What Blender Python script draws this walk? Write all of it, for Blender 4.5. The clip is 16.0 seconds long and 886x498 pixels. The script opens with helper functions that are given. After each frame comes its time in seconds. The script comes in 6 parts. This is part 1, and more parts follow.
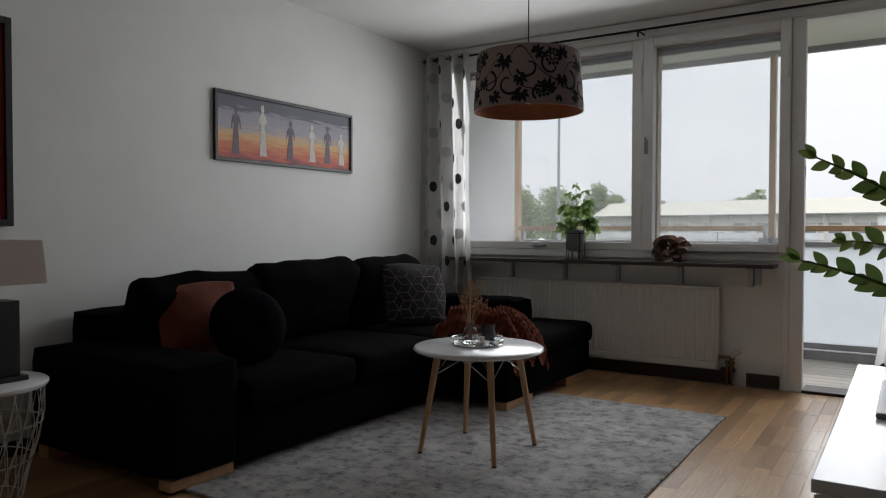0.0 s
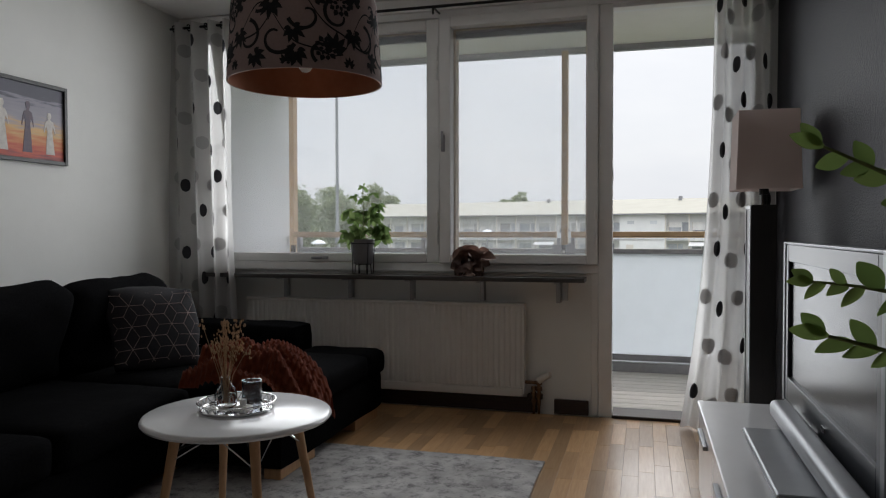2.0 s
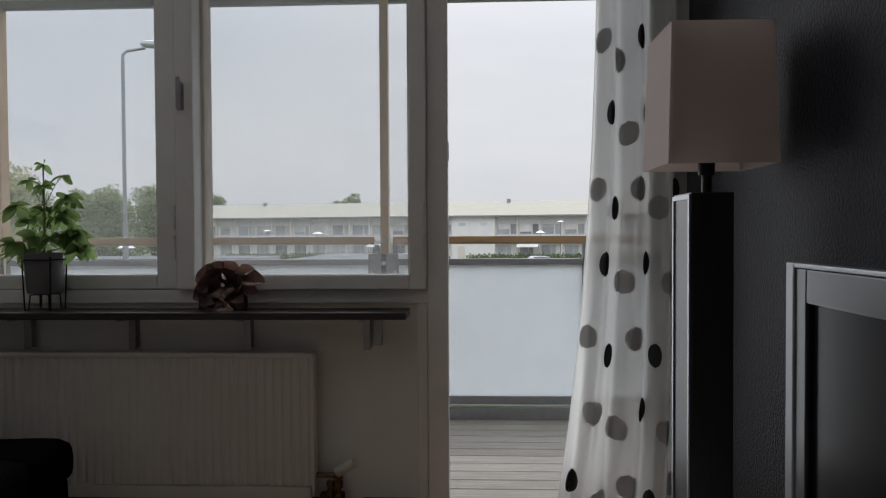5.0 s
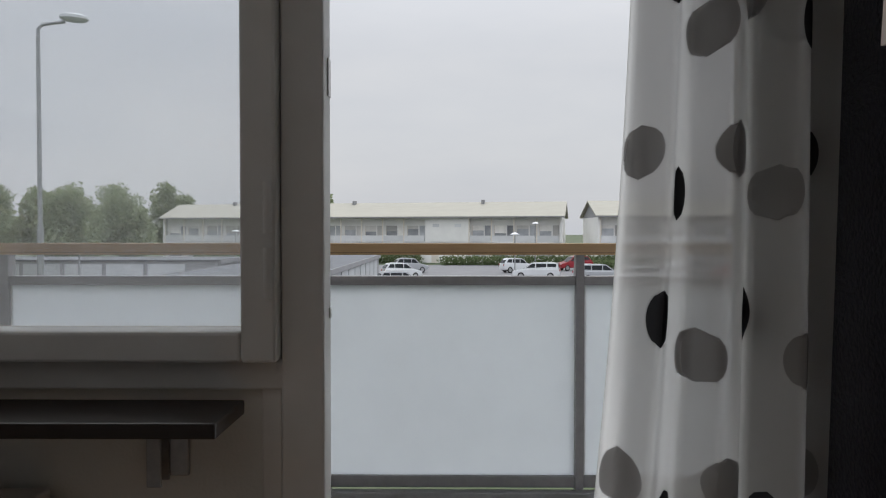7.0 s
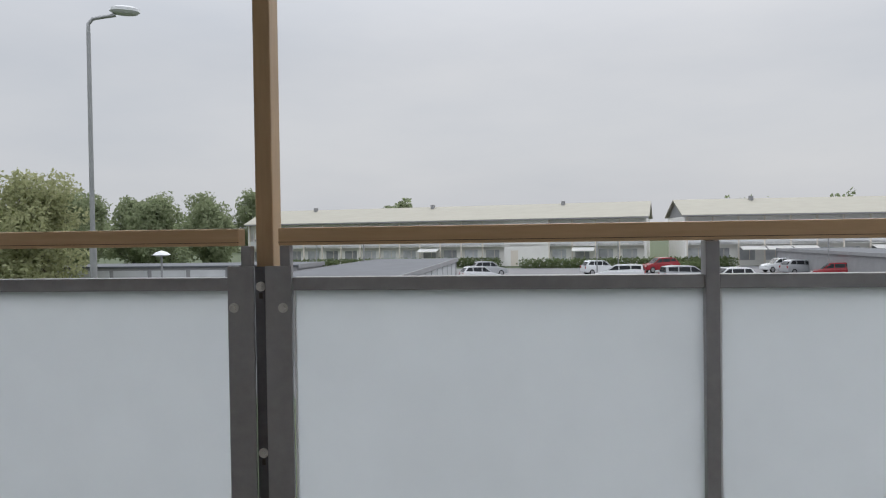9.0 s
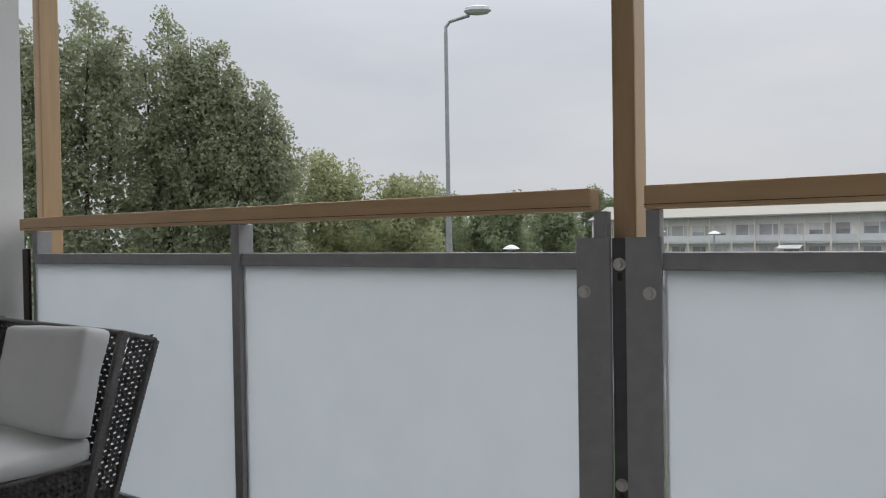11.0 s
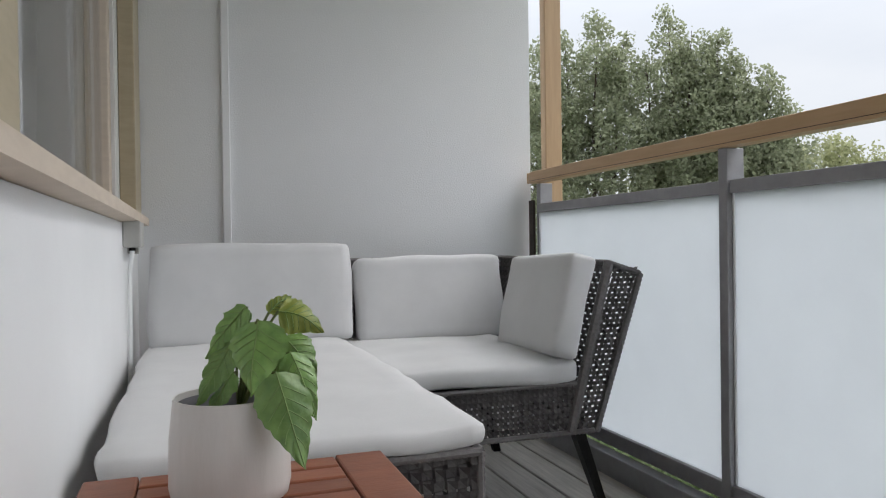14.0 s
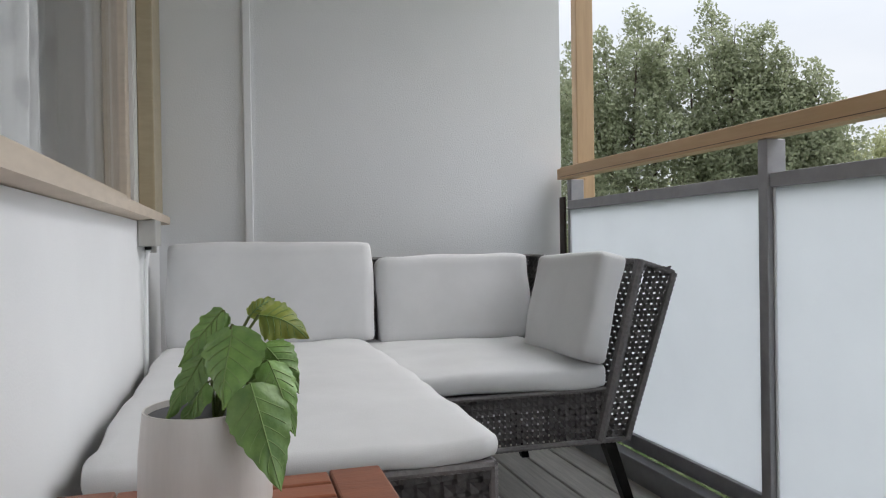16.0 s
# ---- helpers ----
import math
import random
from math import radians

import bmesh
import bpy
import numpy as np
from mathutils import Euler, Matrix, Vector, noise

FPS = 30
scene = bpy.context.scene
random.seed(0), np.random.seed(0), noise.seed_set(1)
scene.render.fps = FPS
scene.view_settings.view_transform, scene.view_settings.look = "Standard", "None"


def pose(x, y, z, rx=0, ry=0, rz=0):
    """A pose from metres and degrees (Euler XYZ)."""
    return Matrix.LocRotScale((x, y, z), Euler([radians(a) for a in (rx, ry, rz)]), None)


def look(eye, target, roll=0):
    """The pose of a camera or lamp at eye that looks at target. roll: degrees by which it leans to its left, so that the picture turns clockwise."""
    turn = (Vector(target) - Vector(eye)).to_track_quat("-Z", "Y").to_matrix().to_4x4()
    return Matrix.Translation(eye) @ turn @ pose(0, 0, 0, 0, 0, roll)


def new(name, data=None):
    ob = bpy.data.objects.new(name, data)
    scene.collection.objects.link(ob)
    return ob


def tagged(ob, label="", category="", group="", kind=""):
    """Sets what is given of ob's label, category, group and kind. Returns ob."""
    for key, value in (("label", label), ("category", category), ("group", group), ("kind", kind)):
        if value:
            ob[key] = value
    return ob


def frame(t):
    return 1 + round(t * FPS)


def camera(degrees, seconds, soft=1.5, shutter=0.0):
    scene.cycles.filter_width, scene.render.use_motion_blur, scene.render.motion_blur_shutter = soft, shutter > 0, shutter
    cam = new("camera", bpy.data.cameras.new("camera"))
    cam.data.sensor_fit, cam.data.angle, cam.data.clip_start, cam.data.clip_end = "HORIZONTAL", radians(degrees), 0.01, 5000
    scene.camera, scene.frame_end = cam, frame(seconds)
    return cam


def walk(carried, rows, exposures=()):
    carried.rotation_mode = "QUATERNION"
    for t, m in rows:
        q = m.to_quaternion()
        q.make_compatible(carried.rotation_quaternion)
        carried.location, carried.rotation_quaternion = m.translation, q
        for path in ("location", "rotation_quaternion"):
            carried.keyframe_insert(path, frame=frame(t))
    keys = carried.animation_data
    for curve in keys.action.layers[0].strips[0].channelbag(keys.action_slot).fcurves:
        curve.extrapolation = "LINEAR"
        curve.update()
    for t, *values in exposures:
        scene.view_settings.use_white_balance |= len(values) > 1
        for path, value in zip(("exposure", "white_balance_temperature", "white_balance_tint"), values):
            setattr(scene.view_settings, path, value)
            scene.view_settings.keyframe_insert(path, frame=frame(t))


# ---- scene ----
cam = camera(62.5, 16.0, soft=1.15)
PATH = [
    (0, (0.653, 1.262, 1.025), (-0.429, 2.943, 0.974), 0.1),
    (0.5, (0.528, 1.434, 1.043), (-0.43, 3.189, 0.993), -0.0),
    (1, (0.413, 1.62, 1.057), (-0.421, 3.437, 1.006), -0.1),
    (1.5, (0.304, 1.851, 1.068), (-0.37, 3.734, 1.019), -0.1),
    (2, (0.248, 2.07, 1.084), (-0.283, 3.998, 1.033), -0.1),
    (2.5, (0.204, 2.314, 1.09), (-0.198, 4.273, 1.041), -0.1),
    (3, (0.159, 2.562, 1.091), (-0.112, 4.543, 1.045), -0.2),
    (3.5, (0.151, 2.831, 1.094), (0.005, 4.825, 1.047), -0.1),
    (4, (0.15, 3.074, 1.108), (0.038, 5.07, 1.063), -0.1),
    (4.5, (0.146, 3.372, 1.11), (0.036, 5.368, 1.065), -0.2),
    (5, (0.171, 3.64, 1.099), (0.085, 5.637, 1.052), -0.3),
    (5.2, (0.189, 3.759, 1.094), (0.118, 5.757, 1.055), -0.2),
    (7.5, (0.325, 5.418, 1.119), (0.316, 7.417, 1.074), -0.2),
    (8, (0.363, 5.732, 1.095), (0.352, 7.732, 1.052), -0.7),
    (8.2, (0.378, 5.834, 1.088), (0.36, 7.834, 1.044), -0.7),
    (10.3, (0.267, 6.497, 0.971), (-0.567, 8.315, 0.946), -1.0),
    (10.5, (0.229, 6.541, 0.973), (-0.678, 8.323, 0.939), -1.0),
    (11, (0.151, 6.643, 0.968), (-0.944, 8.315, 0.938), -0.9),
    (11.5, (0.07, 6.7, 0.938), (-1.223, 8.225, 0.911), -0.9),
    (12, (0.042, 6.721, 0.885), (-1.432, 8.073, 0.862), -0.8),
    (12.5, (0.068, 6.731, 0.824), (-1.593, 7.845, 0.811), -0.8),
    (13, (0.07, 6.747, 0.786), (-1.706, 7.666, 0.775), -1.0),
    (13.5, (0.071, 6.746, 0.77), (-1.776, 7.513, 0.757), -1.0),
    (14, (0.079, 6.748, 0.764), (-1.811, 7.399, 0.749), -0.8),
    (14.5, (0.074, 6.747, 0.764), (-1.846, 7.307, 0.747), -0.9),
    (15, (0.064, 6.757, 0.758), (-1.871, 7.261, 0.737), -0.9),
    (15.5, (0.036, 6.788, 0.751), (-1.901, 7.284, 0.731), -0.9),
    (16, (0.008, 6.825, 0.761), (-1.916, 7.375, 0.745), -0.9),
]
walk(cam, [(t, look(eye, target, roll)) for t, eye, target, roll in PATH],
     exposures=((0, .70, 6380, 10), (3.5, .42, 6380, 10), (5.2, .26, 6330, 10), (8.2, .03, 6330, 10), (10.5, .05, 6330, 10), (12.5, .27, 6330, 10), (14.5, .64, 6330, 10), (16, .64, 6330, 10)))

# ---------- world and sun: overcast daylight ----------
world = bpy.data.worlds.new("overcast_sky")
scene.world = world
world.use_nodes = True
wn, wl = world.node_tree.nodes, world.node_tree.links
wn.clear()
sky = wn.new("ShaderNodeTexSky")
sky.sky_type, sky.sun_disc = 'NISHITA', False
sky.sun_elevation, sky.sun_rotation = radians(48), radians(10)
sky.air_density, sky.dust_density, sky.ozone_density = 1.2, 4.0, 1.0
cloud_co = wn.new("ShaderNodeTexCoord")
cloud_map = wn.new("ShaderNodeMapping")
cloud_map.inputs["Scale"].default_value = (1.0, 1.0, 3.2)
cloud = wn.new("ShaderNodeTexNoise")
cloud.inputs["Scale"].default_value = 2.1
cloud.inputs["Detail"].default_value = 7
cloud.inputs["Roughness"].default_value = 0.55
ramp = wn.new("ShaderNodeValToRGB")
ramp.color_ramp.elements[0].position, ramp.color_ramp.elements[0].color = 0.30, (5.35, 5.55, 5.9, 1)
ramp.color_ramp.elements[1].position, ramp.color_ramp.elements[1].color = 0.70, (6.25, 6.3, 6.45, 1)
mix = wn.new("ShaderNodeMix")
mix.data_type = 'RGBA'
mix.inputs[0].default_value = 0.92
bg = wn.new("ShaderNodeBackground")
bg.inputs["Strength"].default_value = 0.1
wout = wn.new("ShaderNodeOutputWorld")
wl.new(cloud_co.outputs["Generated"], cloud_map.inputs["Vector"])
wl.new(cloud_map.outputs[0], cloud.inputs["Vector"])
wl.new(cloud.outputs[0], ramp.inputs[0])
wl.new(sky.outputs[0], mix.inputs["A"])
wl.new(ramp.outputs[0], mix.inputs["B"])
# an overcast sky grows brighter towards the zenith
sep = wn.new("ShaderNodeSeparateXYZ")
wl.new(cloud_co.outputs["Generated"], sep.inputs[0])
rise = wn.new("ShaderNodeMapRange")
rise.interpolation_type = 'SMOOTHSTEP'
rise.inputs["From Min"].default_value, rise.inputs["From Max"].default_value = 0.20, 0.95
rise.inputs["To Min"].default_value, rise.inputs["To Max"].default_value = 1.0, 3.4
wl.new(sep.outputs["Z"], rise.inputs["Value"])
lift = wn.new("ShaderNodeVectorMath")
lift.operation = 'SCALE'
wl.new(mix.outputs["Result"], lift.inputs[0])
wl.new(rise.outputs[0], lift.inputs["Scale"])
wl.new(lift.outputs[0], bg.inputs["Color"])
wl.new(bg.outputs[0], wout.inputs["Surface"])

sun = new("sun", bpy.data.lights.new("sun", 'SUN'))
sun.data.energy, sun.data.angle, sun.data.color = 0.8, radians(50), (1.0, 0.97, 0.93)
sun.matrix_world = look((0, 0, 0), (-math.sin(radians(10)) * math.cos(radians(48)), -math.cos(radians(10)) * math.cos(radians(48)), -math.sin(radians(48))))


def opening_light(name, place, aim, w, h, power, spread):
    """Sky light that enters through an opening."""
    lamp = new(name, bpy.data.lights.new(name, 'AREA'))
    lamp.data.shape, lamp.data.size, lamp.data.size_y = 'RECTANGLE', w, h
    lamp.data.energy, lamp.data.spread, lamp.data.color = power, radians(spread), (0.97, 0.985, 1.0)
    lamp.matrix_world = look(place, aim)
    return lamp


opening_light("window_daylight", (-1.31, 6.265, 1.62), (-1.31, 4.265, 1.36), 2.3, 1.3, 16, 140)
opening_light("door_daylight", (0.36, 6.34, 1.25), (0.36, 4.0, 1.2), 0.5, 2.0, 3.2, 150)

# ---------- material helpers ----------
def mat(name, c1, c2=None, rough=0.5, metal=0.0, scale=12.0, stretch=(1, 1, 1), bump=0.0, bscale=60.0, coat=0.0,
        rvar=0.0, by_piece=0.0, spec=0.5, sheen=0.0):
    m = bpy.data.materials.new(name)
    m.use_nodes = True
    n, l = m.node_tree.nodes, m.node_tree.links
    p = n["Principled BSDF"]
    p.inputs["Roughness"].default_value = rough
    p.inputs["Metallic"].default_value = metal
    p.inputs["Coat Weight"].default_value = coat
    p.inputs["Coat Roughness"].default_value = 0.1
    p.inputs["Specular IOR Level"].default_value = spec
    p.inputs["Sheen Weight"].default_value = sheen
    c2 = c2 or tuple(v * 0.85 for v in c1)
    geo = n.new("ShaderNodeNewGeometry")
    mp = n.new("ShaderNodeMapping")
    mp.inputs["Scale"].default_value = stretch
    l.new(geo.outputs["Position"], mp.inputs["Vector"])
    a = n.new("ShaderNodeTexNoise")
    a.inputs["Scale"].default_value, a.inputs["Detail"].default_value, a.inputs["Roughness"].default_value = scale, 6, 0.6
    l.new(mp.outputs[0], a.inputs["Vector"])
    mx = n.new("ShaderNodeMix")
    mx.data_type = 'RGBA'
    mx.inputs["A"].default_value, mx.inputs["B"].default_value = (*c1, 1), (*c2, 1)
    rp = n.new("ShaderNodeMapRange")
    rp.inputs["From Min"].default_value, rp.inputs["From Max"].default_value = 0.32, 0.68
    l.new(a.outputs[0], rp.inputs["Value"])
    l.new(rp.outputs[0], mx.inputs[0])
    col = mx.outputs["Result"]
    if by_piece:
        oi = n.new("ShaderNodeObjectInfo")
        ad = n.new("ShaderNodeMath")
        ad.operation = 'ADD'
        l.new(oi.outputs["Random"], ad.inputs[0])
        l.new(geo.outputs["Random Per Island"], ad.inputs[1])
        fr = n.new("ShaderNodeMath")
        fr.operation = 'FRACT'
        l.new(ad.outputs[0], fr.inputs[0])
        mr = n.new("ShaderNodeMapRange")
        mr.inputs["To Min"].default_value, mr.inputs["To Max"].default_value = 1 - by_piece, 1 + by_piece
        l.new(fr.outputs[0], mr.inputs["Value"])
        hs = n.new("ShaderNodeHueSaturation")
        l.new(mr.outputs[0], hs.inputs["Value"])
        l.new(col, hs.inputs["Color"])
        col = hs.outputs[0]
    l.new(col, p.inputs["Base Color"])
    if rvar:
        rr = n.new("ShaderNodeMapRange")
        rr.inputs["To Min"].default_value, rr.inputs["To Max"].default_value = max(0.02, rough - rvar), rough + rvar
        l.new(a.outputs[0], rr.inputs["Value"])
        l.new(rr.outputs[0], p.inputs["Roughness"])
    if bump:
        b = n.new("ShaderNodeTexNoise")
        b.inputs["Scale"].default_value, b.inputs["Detail"].default_value = bscale, 4
        l.new(mp.outputs[0], b.inputs["Vector"])
        bp = n.new("ShaderNodeBump")
        bp.inputs["Strength"].default_value, bp.inputs["Distance"].default_value = bump, 0.01
        l.new(b.outputs[0], bp.inputs["Height"])
        l.new(bp.outputs[0], p.inputs["Normal"])
    return m


def sheer(name, c, see=0.35, glow=0.5):
    """Thin cloth or frosted sheet: partly see-through, partly translucent."""
    m = bpy.data.materials.new(name)
    m.use_nodes = True
    n, l = m.node_tree.nodes, m.node_tree.links
    n.clear()
    o = n.new("ShaderNodeOutputMaterial")
    d = n.new("ShaderNodeBsdfDiffuse")
    t = n.new("ShaderNodeBsdfTranslucent")
    tr = n.new("ShaderNodeBsdfTransparent")
    geo = n.new("ShaderNodeNewGeometry")
    no = n.new("ShaderNodeTexNoise")
    no.inputs["Scale"].default_value = 7
    no.inputs["Detail"].default_value = 8
    l.new(geo.outputs["Position"], no.inputs["Vector"])
    mc = n.new("ShaderNodeMix")
    mc.data_type = 'RGBA'
    mc.inputs["A"].default_value, mc.inputs["B"].default_value = (*c, 1), (*[v * 0.93 for v in c], 1)
    l.new(no.outputs[0], mc.inputs[0])
    l.new(mc.outputs["Result"], d.inputs["Color"])
    l.new(mc.outputs["Result"], t.inputs["Color"])
    m1, m2 = n.new("ShaderNodeMixShader"), n.new("ShaderNodeMixShader")
    m1.inputs[0].default_value, m2.inputs[0].default_value = glow, see
    l.new(d.outputs[0], m1.inputs[1])
    l.new(t.outputs[0], m1.inputs[2])
    l.new(m1.outputs[0], m2.inputs[1])
    l.new(tr.outputs[0], m2.inputs[2])
    l.new(m2.outputs[0], o.inputs["Surface"])
    return m


def glass(name, tint=(1, 1, 1), rough=0.0, solid=False, haze=0.0):
    m = bpy.data.materials.new(name)
    m.use_nodes = True
    n, l = m.node_tree.nodes, m.node_tree.links
    if solid:
        p = n["Principled BSDF"]
        p.inputs["Base Color"].default_value = (*tint, 1)
        p.inputs["Transmission Weight"].default_value = 1.0
        p.inputs["Roughness"].default_value = rough
        p.inputs["IOR"].default_value = 1.45
        return m
    n.clear()
    o = n.new("ShaderNodeOutputMaterial")
    tr = n.new("ShaderNodeBsdfTransparent")
    tr.inputs["Color"].default_value = (*tint, 1)
    g = n.new("ShaderNodeBsdfGlossy")
    g.inputs["Roughness"].default_value = 0.02
    f = n.new("ShaderNodeLayerWeight")
    f.inputs["Blend"].default_value = 0.5
    steep = n.new("ShaderNodeMath")
    steep.operation = 'POWER'
    steep.inputs[1].default_value = 4.5
    l.new(f.outputs["Facing"], steep.inputs[0])
    amount = n.new("ShaderNodeMath")
    amount.operation = 'MULTIPLY_ADD'
    amount.inputs[1].default_value, amount.inputs[2].default_value = 0.50, 0.02
    l.new(steep.outputs[0], amount.inputs[0])
    mx = n.new("ShaderNodeMixShader")
    l.new(amount.outputs[0], mx.inputs[0])
    l.new(tr.outputs[0], mx.inputs[1])
    l.new(g.outputs[0], mx.inputs[2])
    surface = mx.outputs[0]
    if haze:
        film = n.new("ShaderNodeBsdfTranslucent")
        film.inputs["Color"].default_value = (0.9, 0.9, 0.9, 1)
        veil = n.new("ShaderNodeMixShader")
        veil.inputs[0].default_value = haze
        l.new(surface, veil.inputs[1])
        l.new(film.outputs[0], veil.inputs[2])
        surface = veil.outputs[0]
    l.new(surface, o.inputs["Surface"])
    return m


WALL = mat("white_wall_paint", (0.79, 0.79, 0.76), (0.75, 0.75, 0.72), 0.8, scale=3, bump=0.12, bscale=160)
DARKWALL = mat("dark_textured_wallpaper", (0.0035, 0.003, 0.006), (0.028, 0.026, 0.039), 0.55, scale=95, bump=0.6, bscale=120, rvar=0.20, spec=0.28)
CEIL = mat("ceiling_paint", (0.84, 0.83, 0.81), (0.80, 0.79, 0.77), 0.85, scale=4, bump=0.15, bscale=140)
FRAME = mat("white_window_paint", (0.82, 0.81, 0.79), (0.77, 0.76, 0.74), 0.42, scale=9, bump=0.05, bscale=40)
DARKBASE = mat("dark_baseboard", (0.030, 0.018, 0.015), (0.045, 0.027, 0.020), 0.5, scale=14, stretch=(1, 8, 8))
TAN = mat("tan_painted_wood", (0.62, 0.53, 0.43), (0.56, 0.475, 0.385), 0.7, scale=6, stretch=(2, 2, 9), bump=0.06, bscale=90)
TANRAIL = mat("tan_rail_wood", (0.60, 0.405, 0.23), (0.53, 0.345, 0.185), 0.45, scale=5, stretch=(1, 12, 12), bump=0.06, bscale=80)
TANPOST = mat("brown_post_wood", (0.55, 0.375, 0.215), (0.48, 0.32, 0.18), 0.45, scale=5, stretch=(12, 12, 1), bump=0.06, bscale=80)
OLIVETAN = mat("olive_tan_casing", (0.44, 0.375, 0.255), (0.39, 0.33, 0.22), 0.5, scale=6, stretch=(2, 2, 9), bump=0.05, bscale=90)
GREYMETAL = mat("grey_painted_steel", (0.34, 0.335, 0.35), (0.29, 0.287, 0.302), 0.42, 0.06, scale=25, rvar=0.1)
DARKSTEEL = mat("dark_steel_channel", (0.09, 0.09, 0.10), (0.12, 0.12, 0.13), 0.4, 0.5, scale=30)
ZINC = mat("zinc_bolt", (0.66, 0.65, 0.63), (0.54, 0.53, 0.51), 0.35, 0.55, scale=60)
FROST = sheer("frosted_panel", (0.86, 0.885, 0.91), 0.0, 0.75)
PANE = glass("window_glass", (0.99, 0.995, 1.0), haze=0.06)
CLAD = mat("white_facade_panel", (0.84, 0.845, 0.85), (0.80, 0.805, 0.81), 0.7, scale=2.2, bump=0.08, bscale=200)
CLADGREY = mat("pale_grey_render", (0.80, 0.805, 0.81), (0.76, 0.765, 0.77), 0.8, scale=1.6, bump=0.15, bscale=180)
DECKWOOD = mat("weathered_deck_wood", (0.64, 0.60, 0.55), (0.46, 0.43, 0.395), 0.75, scale=5, stretch=(1, 14, 14), bump=0.3, bscale=30, by_piece=0.16)
PARQUET = mat("beech_parquet", (0.46, 0.285, 0.140), (0.37, 0.205, 0.092), 0.33, scale=7, stretch=(14, 1, 1), bump=0.04, bscale=50, by_piece=0.30, coat=0.15)

# ---------- mesh helpers ----------
def box(bm, x0, x1, y0, y1, z0, z1, bevel=0.0, seg=2):
    vs = [bm.verts.new((x, y, z)) for x in (x0, x1) for y in (y0, y1) for z in (z0, z1)]
    fs = [(0, 1, 3, 2), (4, 6, 7, 5), (0, 4, 5, 1), (2, 3, 7, 6), (0, 2, 6, 4), (1, 5, 7, 3)]
    faces = [bm.faces.new([vs[i] for i in f]) for f in fs]
    if bevel:
        edges = list({e for f in faces for e in f.edges})
        bmesh.ops.bevel(bm, geom=edges, offset=bevel, segments=seg, profile=0.5, affect='EDGES')
    return bm


def rod(bm, p0, p1, r0, r1=None, seg=12, caps=True):
    p0, p1 = Vector(p0), Vector(p1)
    r1 = r0 if r1 is None else r1
    q = (p1 - p0).to_track_quat('Z', 'Y')
    rings = []
    for p, r in ((p0, r0), (p1, r1)):
        rings.append([bm.verts.new(p + q @ Vector((r * math.cos(2 * math.pi * i / seg), r * math.sin(2 * math.pi * i / seg), 0))) for i in range(seg)])
    for i in range(seg):
        bm.faces.new((rings[0][i], rings[0][(i + 1) % seg], rings[1][(i + 1) % seg], rings[1][i]))
    if caps:
        bm.faces.new(rings[0][::-1])
        bm.faces.new(rings[1])
    return bm


def tube(bm, pts, r, seg=8):
    pts = [Vector(p) for p in pts]
    rings = []
    for k, p in enumerate(pts):
        d = pts[min(k + 1, len(pts) - 1)] - pts[max(k - 1, 0)]
        q = d.to_track_quat('Z', 'Y')
        rr = r[k] if isinstance(r, (list, tuple)) else r
        rings.append([bm.verts.new(p + q @ Vector((rr * math.cos(2 * math.pi * i / seg), rr * math.sin(2 * math.pi * i / seg), 0))) for i in range(seg)])
    for a, b in zip(rings, rings[1:]):
        for i in range(seg):
            bm.faces.new((a[i], a[(i + 1) % seg], b[(i + 1) % seg], b[i]))
    bm.faces.new(rings[0][::-1])
    bm.faces.new(rings[-1])
    return bm


def lathe(bm, profile, seg=32, c=(0, 0, 0)):
    c = Vector(c)
    rings = []
    for r, z in profile:
        if r < 1e-5:
            rings.append([bm.verts.new(c + Vector((0, 0, z)))])
        else:
            rings.append([bm.verts.new(c + Vector((r * math.cos(2 * math.pi * i / seg), r * math.sin(2 * math.pi * i / seg), z))) for i in range(seg)])
    for a, b in zip(rings, rings[1:]):
        for i in range(seg):
            j = (i + 1) % seg
            if len(a) == 1 and len(b) > 1:
                bm.faces.new((a[0], b[j], b[i]))
            elif len(b) == 1 and len(a) > 1:
                bm.faces.new((a[i], a[j], b[0]))
            elif len(a) > 1:
                bm.faces.new((a[i], a[j], b[j], b[i]))
    return bm


def prism(bm, outline, lo, hi, axis='z'):
    """An outline in the plane across the axis, drawn out from lo to hi."""
    def at(u, v, w):
        return {'z': (u, v, w), 'y': (u, w, v), 'x': (w, u, v)}[axis]
    a = [bm.verts.new(at(u, v, lo)) for u, v in outline]
    b = [bm.verts.new(at(u, v, hi)) for u, v in outline]
    n = len(outline)
    for i in range(n):
        bm.faces.new((a[i], a[(i + 1) % n], b[(i + 1) % n], b[i]))
    bm.faces.new(a[::-1])
    bm.faces.new(b)
    return bm


